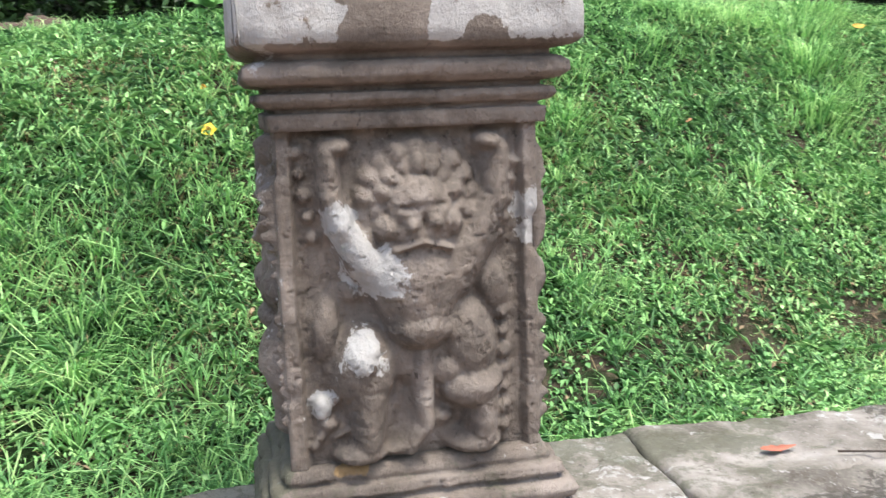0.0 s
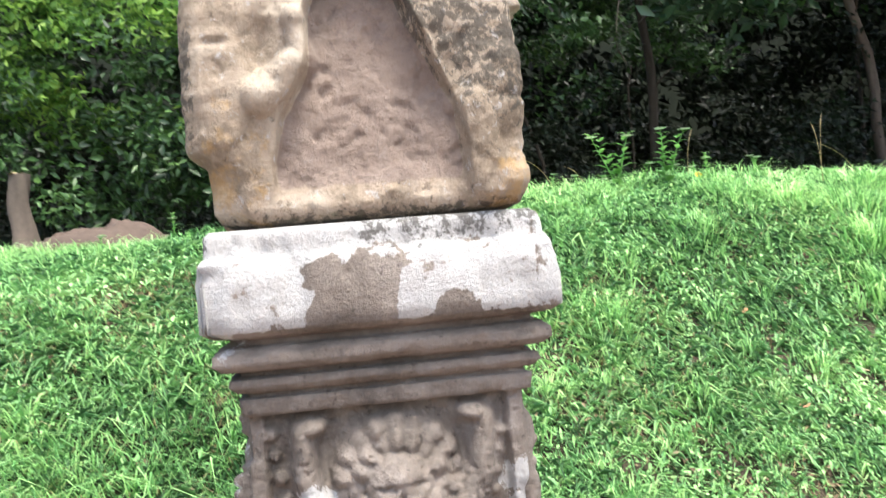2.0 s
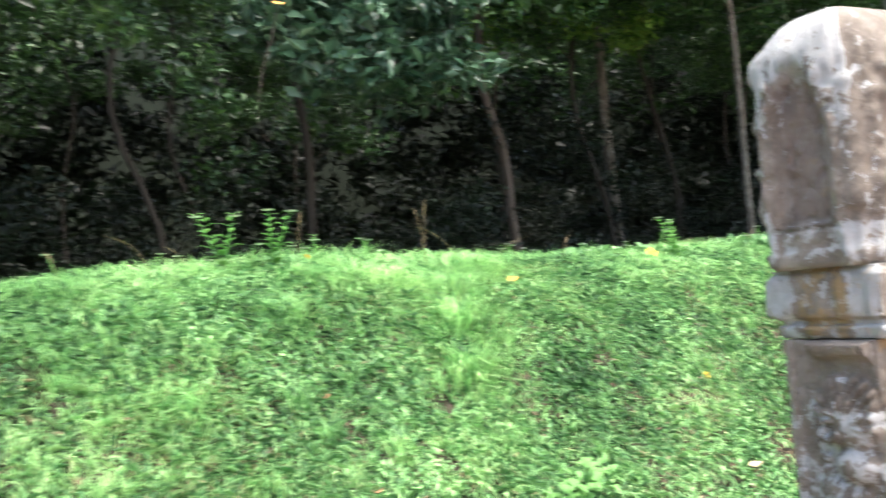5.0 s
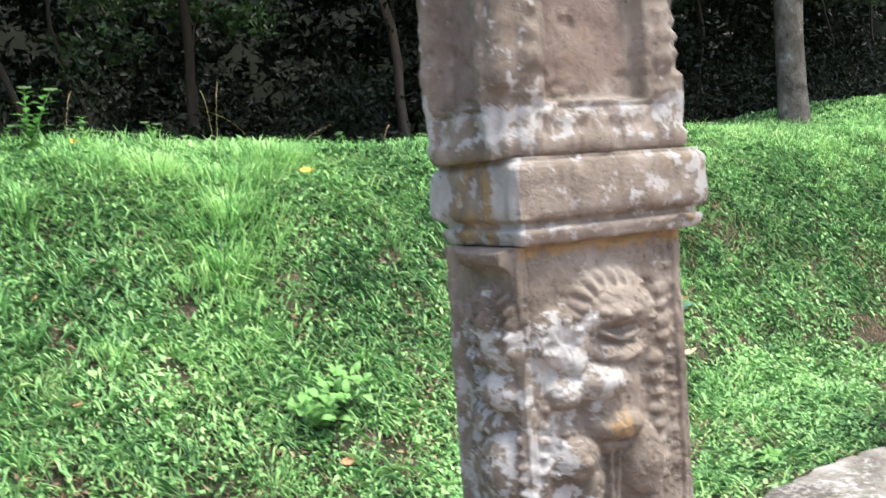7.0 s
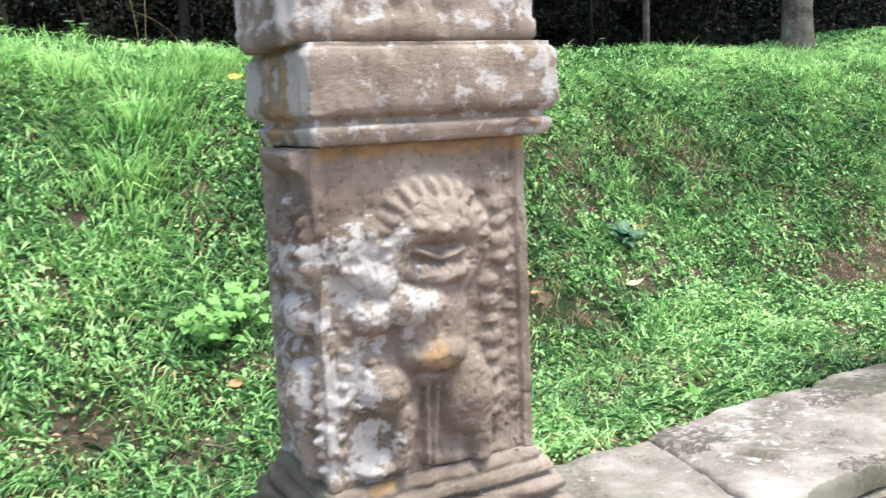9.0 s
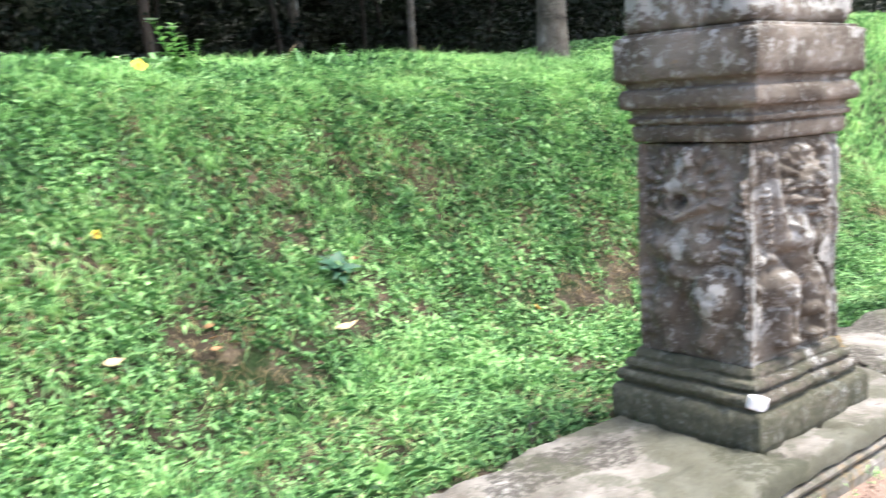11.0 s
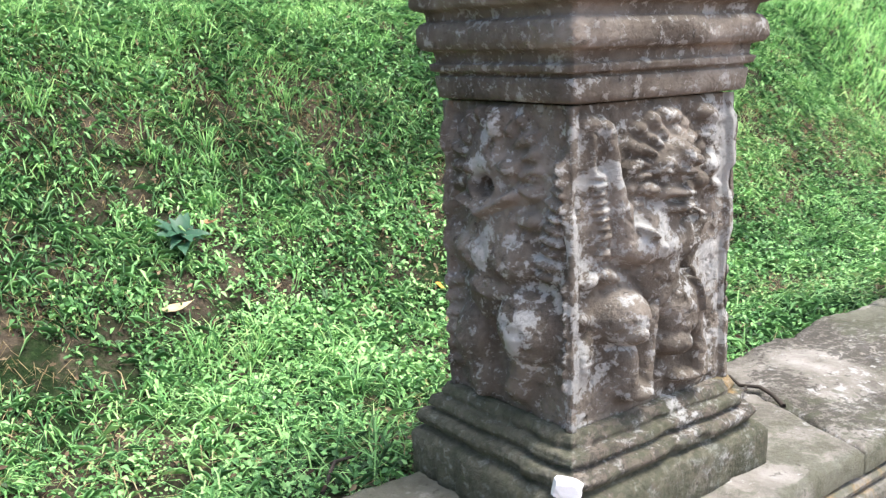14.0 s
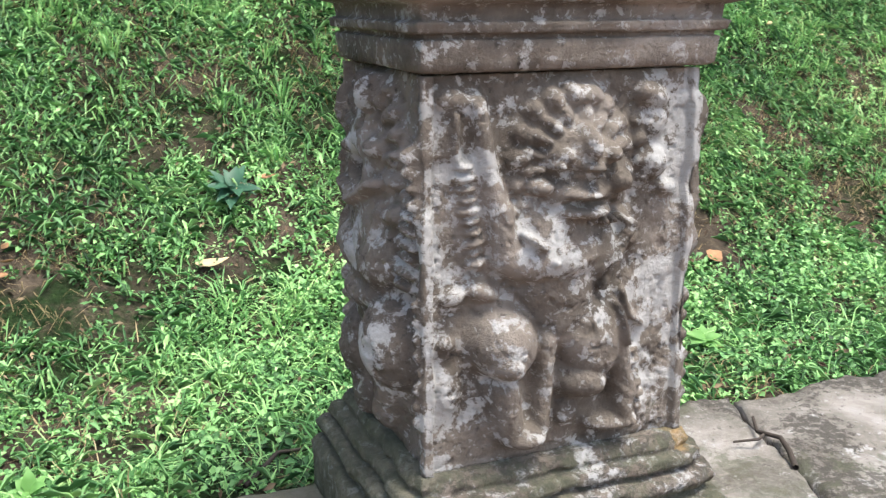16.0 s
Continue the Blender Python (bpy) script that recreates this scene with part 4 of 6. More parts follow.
def niche_carve(low, high, sink, seed, notch=False):
    """A sunk niche with a rounded head on a block's front and flanks; the seated form in it was hacked away."""
    def carve(S, U, Z):
        v = (Z - low) / (high - low)
        wob = 0.035 * (fbm(U * 6, v * 6, seed, 3) - 0.5)
        lo = np.interp(v, [0, 0.156, 0.255, 0.374, 0.508, 0.594, 0.632], [0.20, 0.211, 0.249, 0.345, 0.350, 0.390, 0.46])
        hi = np.interp(v, [0, 0.126, 0.26, 0.367, 0.475, 0.583, 0.632], [0.87, 0.87, 0.850, 0.782, 0.716, 0.665, 0.60])
        inside = smooth(-0.008, 0.012, np.minimum(U - lo, hi - U) + wob) * smooth(0.03, 0.14, v + wob) * smooth(0.645, 0.625, v)
        face = np.where(S == 0, 1.0, 0.0)
        d = -sink * inside * face * (0.55 + 0.75 * smooth(0.05, 0.6, v)) + 0.006 * inside * face * (fbm(U * 7, v * 34, seed + 21, 3) - 0.5)
        d = d + np.where(S == 0, 0.026, 0.008) * (fbm(U * 3 + S * 7, v * 3, seed + 5, 3) - 0.5) + np.where(S == 0, 0.016 - 0.010 * inside, 0.006) * (fbm(U * 12 + S * 7, v * 12, seed + 6, 5) - 0.5) + 0.022 * np.where((S == 1) & (v > 0.5), 1.0, 0.0)
        d = d + 0.007 * (fbm(U * 38 + S * 9, v * 44, seed + 16, 3) - 0.5)
        if notch:
            # swellings of the old frame round the niche, and a bite out of one lower edge
            R = Relief(U, v, 0.52, 0.62)
            R.limb(0.319, 0.487, 0.341, 0.397, 0.020, 0.024, 0.026)
            R.limb(0.341, 0.397, 0.189, 0.309, 0.026, 0.032, 0.030)
            R.lump(0.32, 0.49, 0.024, 0.020, 0.030)
            R.lump(0.06, 0.33, 0.055, 0.090, 0.016)
            R.limb(0.73, 0.47, 0.83, 0.26, 0.014, 0.012, 0.014)
            R.limb(0.90, 0.25, 0.94, 0.08, 0.030, 0.040, 0.020)
            R.dent(0.20, 0.43, 0.034, 0.052, 0.026)
            R.dent(0.06, 0.44, 0.030, 0.008, 0.012)
            d = d + np.where(S == 0, R.d, 0)
            d = d - np.where(S == 3, 0.075, np.where((S == 0) & (U < 0.12), 0.05 * (1 - U / 0.12), 0)) * smooth(0.20, 0.10, v)
        return d
    return carve


def head_broken(thing, add, cx, w, z, seed, mat, depth):
    """The large weathered block with a hacked-out niche, and a stump above it."""
    high = z + 0.705
    prof = [(z, -0.03), (z + 0.012, 0.0), (z + 0.03, 0.010)] + [(z + 0.03 + 0.605 * k / 130, 0.010 + 0.004 * math.sin(k / 21)) for k in range(1, 130)]
    prof += [(high - 0.06, 0.008), (high - 0.04, -0.004), (high - 0.022, -0.024), (high - 0.01, -0.05), (high, -0.09)]

    def marks(S, U, Z):
        v = (Z - z) / (high - z)
        upper = smooth(0.45, 0.9, v + 0.25 * (U - 0.5))
        return {"white": 0.10 + 0.42 * upper * (0.5 + fbm(U * 5, v * 5, seed, 3)), "black": 0.12 + 0.46 * smooth(0.30, 0.75, v + 0.5 * (U - 0.3)) * (S != 2) * smooth(0.33, 0.58, fbm(U * 4, v * 5, 8, 2)) + 0.5 * smooth(0.07, 0.0, v),
                "rust": 0.46 * smooth(0.6, 0.15, v) * smooth(0.45, 0.1, U) + 0.2 * smooth(0.05, 0.0, np.abs(U - 0.36)) * smooth(0.3, 0.5, v) + 0.5 * smooth(0.8, 0.95, U) * smooth(0.25, 0.1, v), "moss": 0.45 * smooth(0.09, 0.0, v),
                "raw": 1.0 * (S == 0) * smooth(0.0, 0.03, np.minimum(U - np.interp(v, [0, 0.156, 0.255, 0.374, 0.508, 0.594, 0.632], [0.20, 0.211, 0.249, 0.345, 0.350, 0.390, 0.46]), np.interp(v, [0, 0.126, 0.26, 0.367, 0.475, 0.583, 0.632], [0.87, 0.87, 0.850, 0.782, 0.716, 0.665, 0.60]) - U)) * smooth(0.06, 0.12, v)}

    def shape(X, Y, Z):
        lid = high - 0.065 * smooth(-0.200, -0.215, X) - 5.0 * np.clip(X - 0.10, 0, 1) ** 2 + 0.03 * (fbm(X * 6, Y * 6, 5, 3) - 0.5)
        return np.minimum(Z, lid + 0.12 * np.maximum(0, Z - lid))
    add("upper_block", block("upper_block", (cx - 0.012, MID_Y), w / 2 + 0.033, DEPTH / 2 + 0.03, prof, mat, 0.035, 150, 90, niche_carve(z, high, 0.044, seed, True), 0.004, seed + 9, marks, 0.0, shape),
        "buff block with a hacked-out niche and lichen")
    for dx, dy, a, b, h, turn in ((-0.10, -0.10, 0.085, 0.050, 0.022, 0.2), (0.03, -0.11, 0.075, 0.050, 0.026, -0.3), (-0.04, 0.02, 0.11, 0.08, 0.020, 0.5)):
        add("shard", shard_mesh(cx + dx, MID_Y + dy, high + 0.002, a, b, h, turn, seed + dx * 50, mat), "pale flat shard of stone")
    add("finial", finial_mesh(cx + 0.02, MID_Y, high - 0.03, seed, mat), "broken stump of a knob")


def head_arched(thing, add, cx, w, z, seed, mat, depth):
    """An upright stele with arched niches and a rounded, whitened top."""
    high = z + 0.70
    prof = [(z, 0.022), (z + 0.012, 0.030), (z + 0.04, 0.030), (z + 0.05, 0.024)] + [(z + 0.06 + 0.46 * k / 60, 0.024) for k in range(1, 60)]
    prof += [(z + 0.52 + 0.18 * math.sin(k / 12 * math.pi / 2), 0.024 - 0.15 * (1 - math.cos(k / 12 * math.pi / 2))) for k in range(13)]

    def carve(S, U, Z):
        v = (Z - z) / (high - z)
        half = 0.30 * np.sqrt(np.clip(1 - np.clip((v - 0.56) / 0.20, 0, 1) ** 2, 0, 1))
        inside = smooth(0.012, -0.012, np.abs(U - 0.5) - half + 0.012 * (fbm(U * 8, v * 9, seed + 4, 2) - 0.5)) * smooth(0.165, 0.175, v)
        R = Relief(U, v, w, high - z)
        for side in (0.09, 0.91):
            # foot, its moulding, the shaft with a rosette, and leaves above
            R.limb(side, 0.05, side, 0.15, 0.034, 0.034, 0.016)
            R.limb(side - 0.06, 0.19, side + 0.06, 0.19, 0.012, 0.012, 0.026)
            R.limb(side, 0.22, side, 0.62, 0.030, 0.026, 0.020)
            R.lump(side, 0.29, 0.036, 0.036, 0.030)
            R.lump(side, 0.29, 0.014, 0.014, 0.040)
            R.ribs(side, 0.37, side, 0.62, 4, 0.030, 0.026, 0.032)
            R.dent(side + 0.09 * (1 if side < 0.5 else -1), 0.11, 0.006, 0.040, 0.012)
        R.locks(0.5, 0.60, 0.160, 0.155, 8, 172, 9, 0.036, 0.030, 0.036)
        groove = 0.010 * smooth(0.006, 0.002, np.abs(v - 0.030)) + 0.008 * smooth(0.008, 0.003, np.abs(v - 0.155)) * smooth(0.40, 0.36, np.abs(U - 0.5))
        rel = worn_relief(R.d, len(np.unique(Z))) if len(R.d) % len(np.unique(Z)) == 0 else R.d
        return -0.042 * inside + rel * np.where(S == 0, 1.0, 0.6) * (1 - inside) * smooth(0.03, 0.06, v) - groove + 0.012 * (fbm(U * 9 + S * 3, v * 12, seed, 4) - 0.5)

    def marks(S, U, Z):
        v = (Z - z) / (high - z)
        return {"white": 0.50 * smooth(0.45, 0.8, v) * (S == 3) + 0.30 * smooth(0.20, 0.15, v) * smooth(0.03, 0.06, v) + 0.16 * smooth(0.30, 0.40, np.abs(U - 0.5)) + 0.14, "raw": 0.60 * smooth(0.30, 0.24, np.abs(U - 0.5)) * smooth(0.17, 0.2, v) * smooth(0.78, 0.70, v) + 0.3 * smooth(0.85, 1.0, v) * (S != 3), "rust": 0.42 * smooth(0.35, 0.2, np.abs(U - 0.5)) * smooth(0.12, 0.2, v) * smooth(0.6, 0.45, v), "black": 0.25 * smooth(0.9, 1.0, v)}
    add("upper_block", block("upper_block", (cx, FRONT + depth / 2), w / 2, depth / 2, prof, mat, 0.03, 100, 70, carve, 0.006, seed + 9, marks, 0.02), "rounded stele with arched niches, lichen on top")


def head_plain(thing, add, cx, w, z, seed, mat, depth):
    """The lower part of a stele with pilasters and an empty niche."""
    head_arched(thing, add, cx, w, z, seed, mat, depth)


def marks_a(S, U, Z):
    f = (S == 0)
    return {"white": f * blobs(U, Z, [(0.215, 0.695, 0.026), (0.25, 0.655, 0.030), (0.34, 0.600, 0.042), (0.29, 0.630, 0.030), (0.281, 0.452, 0.034), (0.119, 0.352, 0.022), (0.985, 0.70, 0.030), (0.99, 0.65, 0.024)]) + (S == 3) * 0.22,
            "black": 0.10 + 0 * U, "moss": 0.25 * smooth(0.42, 0.28, Z), "rust": 0 * U}


def cap_a(S, U, Z):
    U = U + 0.16 * (fbm(U * 5, Z * 22, 3, 3) - 0.5)
    over = smooth(0.985, 1.0, Z)
    gap = np.maximum(smooth(0.08, 0.05, np.abs(U - 0.36)), smooth(0.10, 0.06, np.abs(U - 0.46))) * smooth(1.115, 1.085, Z + 0.02 * (vn(U * 30, Z * 0, 4) - 0.5))
    gap = np.maximum(gap, smooth(0.06, 0.03, np.abs(U - 0.70)) * smooth(1.06, 1.0, Z))
    return {"white": over * (0.72 - 0.70 * gap) + 0.45 * smooth(0.09, 0.03, U) * (Z > 0.93), "black": 0.40 * smooth(1.09, 1.14, Z) * smooth(0.25, 0.5, U) + 0.12, "rust": 0.25 * smooth(1.0, 0.985, Z) * smooth(0.96, 0.98, Z), "moss": 0 * U}


def plinth_a(S, U, Z):
    return {"white": 0.14 + 0 * U, "black": 0.25 + 0 * U, "moss": 0.35 + 0.35 * (S == 3), "rust": 0.75 * (S == 0) * smooth(0.10, 0.05, np.abs(U - 0.22)) * smooth(0.20, 0.23, Z)}


def marks_b(S, U, Z):
    return {"white": (S == 0) * (0.38 * smooth(0.62, 0.12, U) * smooth(0.82, 0.70, Z) + 0.40 * blobs(U, Z, [(0.40, 0.59, 0.050), (0.25, 0.68, 0.07), (0.36, 0.70, 0.05), (0.52, 0.735, 0.018), (0.08, 0.45, 0.04), (0.18, 0.30, 0.04)])) + (S == 3) * (0.14 + 0.32 * smooth(0.78, 0.70, Z)),
            "rust": 0.14 + 0.50 * smooth(0.84, 0.90, Z) * (S == 0) + (S == 0) * 0.45 * blobs(U, Z, [(0.476, 0.485, 0.05)]), "black": 0.08 + 0 * U, "moss": 0.2 * smooth(0.36, 0.27, Z)}


def cap_b(S, U, Z):
    return {"white": 0.33 + 0.30 * smooth(0.9, 0.97, U) * (S == 0) + (S == 3) * (0.02 + 0.42 * smooth(0.34, 0.12, np.minimum(U, 1 - U)) + 0.3 * smooth(1.36, 1.46, Z)), "rust": 0.26 + 0.25 * (S == 3) * smooth(0.2, 0.35, np.minimum(U, 1 - U)) + 0.12 * smooth(0.60, 0.7, U), "black": 0.12 + 0 * U, "moss": 0 * U}


def plinth_c(S, U, Z):
    return {"white": 0.22 + 0.16 * (S == 0) * smooth(0.45, 0.6, U), "black": 0.50 + 0 * U, "moss": 0.48 + 0.20 * (S == 3) + 0.15 * (Z < 0.15), "rust": 0.8 * (S == 0) * smooth(0.93, 0.97, U) * smooth(0.18, 0.22, Z)}


def marks_c(S, U, Z):
    f, g = S == 0, S == 3
    white = np.where(f, 0.30, 0.25) + f * 0.24 * blobs(U, Z, [(0.34, 0.60, 0.045), (0.40, 0.575, 0.03), (0.48, 0.56, 0.03), (0.51, 0.755, 0.02), (0.50, 0.678, 0.018), (0.12, 0.72, 0.035), (0.20, 0.69, 0.03), (0.05, 0.55, 0.04), (0.07, 0.37, 0.05), (0.25, 0.41, 0.03), (0.90, 0.72, 0.06), (0.95, 0.50, 0.05), (0.62, 0.60, 0.03)])
    white = white + g * 0.34 * blobs(U, Z, [(0.70, 0.45, 0.055), (0.75, 0.40, 0.04), (0.45, 0.57, 0.04), (0.45, 0.80, 0.03), (0.80, 0.52, 0.04), (0.40, 0.72, 0.04)])
    white = white + f * (0.15 * smooth(0.74, 0.86, U) + 0.14 * smooth(0.16, 0.02, U)) + g * 0.12 * smooth(0.84, 0.97, U)
    return {"white": white, "black": 0.14 + 0.12 * g, "moss": 0.30 * smooth(0.36, 0.28, Z), "rust": 0 * U}


def cap_c(S, U, Z):
    return {"white": 0.18 + 0.16 * smooth(1.0, 1.1, Z), "black": 0.22 + 0 * U, "rust": 0.62 * (S == 3) * blobs(U, Z, [(0.45, 1.07, 0.022), (0.70, 1.10, 0.018)]) + 0.25 * smooth(0.985, 0.97, Z) * smooth(0.93, 0.95, Z), "moss": 0 * U}


pillar(-0.38, 0.48, lion, holed_lion, M_STONE_A, M_STONE_TOP, "brown sandstone pillar, beast relief below a broken buff block", 3.0, marks_a, head_broken, cap_a, plinth_a, False, 1.02, 0.006, 0.026, 0.036, 1.10)
pillar(2.203, 0.475, torn_lion, beaded_lion, M_STONE_B, M_STONE_B, "pinkish sandstone pillar with rounded stele and torn beast relief", 17.0, marks_b, head_arched, cap_b, plinth_a, True, 0.55, 0.030, 0.010, 0.03, 1.08, 0.905, 0.305)
pillar(4.601, 0.482, standing_lion, holed_lion, M_STONE_C, M_STONE_C, "grey-brown sandstone pillar spotted with lichen, standing beast relief", 29.0, marks_c, head_plain, cap_c, plinth_c, False, 0.66, 0.004, 0.014, 0.02, 1.10, SHAFT_TOP, 0.378, True)
pillar(6.99, 0.47, standing_lion, holed_lion, M_STONE_C, M_STONE_C, "dark weathered sandstone pillar at the kerb's far end", 41.0, marks_c, head_plain, cap_c, plinth_c, False, 0.66, 0.0, 0.012, 0.02, 0.9, SHAFT_TOP, DEPTH, True, False)

# ---------------- plants ----------------
rng = np.random.default_rng(5)


def blades(name, base, length, width, lean, heading, material):
    """Bent, tapering blades: base points (n, 3), one each."""
    n = len(base)
    d = np.stack([np.cos(heading), np.sin(heading), np.zeros(n)], 1)
    s = np.stack([-np.sin(heading), np.cos(heading), np.zeros(n)], 1) * (width / 2)[:, None]
    up = np.array([0, 0, 1.0])
    mid = base + d * (length * lean * 0.35)[:, None] + up * (length * 0.58)[:, None]
    tip = base + d * (length * lean)[:, None] + up * (length * (1.0 - 0.35 * lean))[:, None]
    v = np.stack([base - s, base + s, mid + s * 0.8, mid - s * 0.8, tip], 1).reshape(-1, 3)
    o = (np.arange(n) * 5)[:, None]
    loops = np.concatenate([o + 0, o + 1, o + 2, o + 3, o + 3, o + 2, o + 4], 1).ravel()
    return arrays_mesh(name, v, loops, np.tile([4, 3], n), material)


def leaves(name, centre, size, normal, material, slim=0.55):
    """Small pointed leaves, folded a little along the middle."""
    n = len(centre)
    normal = normal / np.linalg.norm(normal, axis=1)[:, None]
    t = rng.normal(size=(n, 3))
    t -= normal * np.sum(t * normal, 1)[:, None]
    t /= np.linalg.norm(t, axis=1)[:, None]
    b = np.cross(normal, t)
    L, W = (size / 2)[:, None], (size * slim / 2)[:, None]
    v = np.stack([centre - t * L, centre + b * W + normal * W * 0.35 - t * L * 0.1, centre + t * L - normal * L * 0.25, centre - b * W + normal * W * 0.35 - t * L * 0.1], 1).reshape(-1, 3)
    o = (np.arange(n) * 4)[:, None]
    loops = np.concatenate([o, o + 1, o + 2, o, o + 2, o + 3], 1).ravel()
    return arrays_mesh(name, v, loops, np.full(2 * n, 3), material)


def on_ground(x, y, lift=0.0):
    return np.stack([x, y, ground_z(x, y) + lift], 1)


def scatter(n, x0, x1, y0, y1, keep):
    x, y = rng.uniform(x0, x1, n), rng.uniform(y0, y1, n)
    k = keep(x, y) > rng.uniform(0, 1, n)
    return x[k], y[k]


def cover(x, y):
    """How thickly the bank is grown: bare streaks low down and here and there."""
    s = y - toe(x)
    bare = smooth(0.48, 0.62, 0.45 * fbm(x * 1.3 + 4, y * 1.7, 21, 4) + 0.55 * fbm(x * 5.5, y * 6.5, 23, 3)) * smooth(1.0, 0.6, s)
    band = smooth(0.16, 0.05, np.abs(s + 0.02 + 0.25 * (fbm(x * 1.5, y * 0 + 2, 71, 3) - 0.5))) * smooth(0.42, 0.55, fbm(x * 2.2, y * 2.2, 72, 3) + 0.2 * smooth(0.2, 0.6, x) * smooth(2.2, 1.6, x))
    return np.clip(0.97 - 0.60 * bare * (0.35 + 0.65 * smooth(1.5, 3.5, x)) - 0.6 * band, 0, 1) * smooth(2.50, 2.9, y + 0.35 * (vn(x * 3, y * 3, 6) - 0.5)) * (0.66 + 0.34 * smooth(-0.75, -0.3, s + 0.5 * (fbm(x * 2, y * 2, 17, 3) - 0.5))) * smooth(7.2, 6.2, y)


def weedy(x, y):
    """Where broad weeds push out the grass: low down, and in drifts."""
    return np.clip(0.30 + 0.9 * smooth(0.42, 0.62, fbm(x * 0.9 + 3, y * 1.2, 33, 3)) + 0.4 * smooth(0.4, 0.0, y - toe(x)), 0, 1)


def sprigs(name, cx, cy, per, reach, width, rise, material):
    """Small plants: from each root a few pointed leaves spread and arch over, lying along the slope."""
    n = len(cx) * per
    x, y = np.repeat(cx, per), np.repeat(cy, per)
    size = np.repeat(rng.uniform(0.6, 1.25, len(cx)), per)
    a = rng.uniform(0, 6.283, n)
    e = rng.uniform(*rise, n)
    L, W = size * rng.uniform(*reach, n), size * rng.uniform(*width, n) / 2
    d = np.stack([np.cos(a) * np.cos(e), np.sin(a) * np.cos(e), np.sin(e)], 1)
    side = np.stack([-np.sin(a), np.cos(a), rng.normal(0, 0.3, n)], 1) * W[:, None]
    root = on_ground(x, y) + rng.normal(0, 0.008, (n, 3))
    root[:, 2] += size * rng.uniform(0.0, 0.035, n)
    # the slope carries the leaves: they rise with the ground ahead of them
    fore = ground_z(x + d[:, 0] * L, y + d[:, 1] * L) - ground_z(x, y)
    tip = root + d * L[:, None] + np.stack([0 * L, 0 * L, 0.75 * fore - 0.30 * L], 1)
    mid = root + d * (0.5 * L)[:, None] + np.stack([0 * L, 0 * L, 0.4 * fore + 0.02 * L], 1)
    lift = np.stack([0 * W, 0 * W, 0.45 * W], 1)
    v = np.stack([root, mid + side + lift, tip, mid - side + lift], 1).reshape(-1, 3)
    o = (np.arange(n) * 4)[:, None]
    loops = np.concatenate([o, o + 2, o + 1, o, o + 3, o + 2], 1).ravel()
    return arrays_mesh(name, v, loops, np.full(2 * n, 3), material)


def patchy(x, y, s):
    return 0.15 + 0.85 * smooth(0.38, 0.58, fbm(x * 5, y * 5, s, 2))


# a carpet of very small leaves, thickest along the foot of the bank
foot = lambda x, y: 0.42 + 0.58 * smooth(0.55, 0.10, y - toe(x)) * smooth(-1.6, -0.4, x)
x, y = scatter(520000, -3.4, 9.6, 2.45, 6.2, lambda x, y: cover(x, y) * foot(x, y) * (0.22 + 0.78 * smooth(0.36, 0.58, fbm(x * 7, y * 7, 44, 2))))
size = rng.uniform(0.42, 1.0, len(x)) ** 1.2 * 0.026 * (0.7 + 0.7 * vn(x * 2.5, y * 2.5, 8))
nm = rng.normal(size=(len(x), 3)) * 0.6 + np.array([0, -0.25, 1.0])
height = rng.uniform(0.0, 1.0, len(x)) * (0.010 + 0.09 * fbm(x * 6, y * 6, 44, 2))
tagged(new("weeds", leaves("weeds", on_ground(x, y, height), size, nm, M_WEED, 0.68)), "carpet of tiny bright green weeds at the bank's foot", "weeds", kind="stuff")

cx, cy = scatter(64000, -3.2, 9.5, 2.55, 6.3, lambda x, y: cover(x, y) * weedy(x, y) * patchy(x, y, 81))
tagged(new("broad_weeds", sprigs("broad_weeds", cx, cy, 8, (0.022, 0.048), (0.008, 0.016), (0.05, 0.95), M_WEED)), "low broad-leaved weeds over the bank", "weeds", kind="stuff")
cx, cy = scatter(84000, -3.4, 9.8, 2.55, 6.4, lambda x, y: cover(x, y) * patchy(x, y, 82) * (0.35 + 0.65 * smooth(0.0, 0.5, y - toe(x))))
tagged(new("creeping_grass", sprigs("creeping_grass", cx, cy, 7, (0.040, 0.095), (0.004, 0.008), (0.0, 0.95), M_CREEP)), "creeping wide-bladed grass over the bank", "grass", kind="stuff")

x, y = scatter(330000, -4.0, 11.0, 2.45, 6.8, lambda x, y: cover(x, y) * (1.10 - 0.80 * weedy(x, y)) * (0.20 + 0.80 * smooth(0.36, 0.6, fbm(x * 6 + 8, y * 6, 45, 2))) * (0.45 + 0.55 * np.maximum(smooth(0.0, -1.0, x), smooth(0.6, 1.3, y - toe(x)))))
crest = smooth(1.2, 1.9, y - toe(x))
length = rng.uniform(0.04, 0.13, len(x)) * (1 + 0.5 * crest + 0.5 * smooth(-0.5, -1.0, x) * smooth(3.9, 3.2, y)) * (0.6 + 0.8 * vn(x * 1.6, y * 1.6, 10))
tagged(new("grass", blades("grass", on_ground(x, y, -0.004), length, rng.uniform(0.003, 0.008, len(x)), rng.uniform(0.5, 2.3, len(x)), rng.uniform(0, 6.283, len(x)), M_GRASS)), "bright green short grass on the bank", "grass", kind="stuff")

# dim herbs on the shaded flat behind the crest
cx, cy = scatter(16000, 1.5, 16.0, 5.8, 11.0, lambda x, y: 0.12 + 0.88 * smooth(0.42, 0.6, fbm(x * 1.2, y * 1.2, 91, 3)))
tagged(new("shade_herbs", sprigs("shade_herbs", cx, cy, 9, (0.05, 0.15), (0.015, 0.035), (0.3, 1.25), M_CREEP)), "green herbs on the shaded ground under the trees", "weeds", kind="stuff")

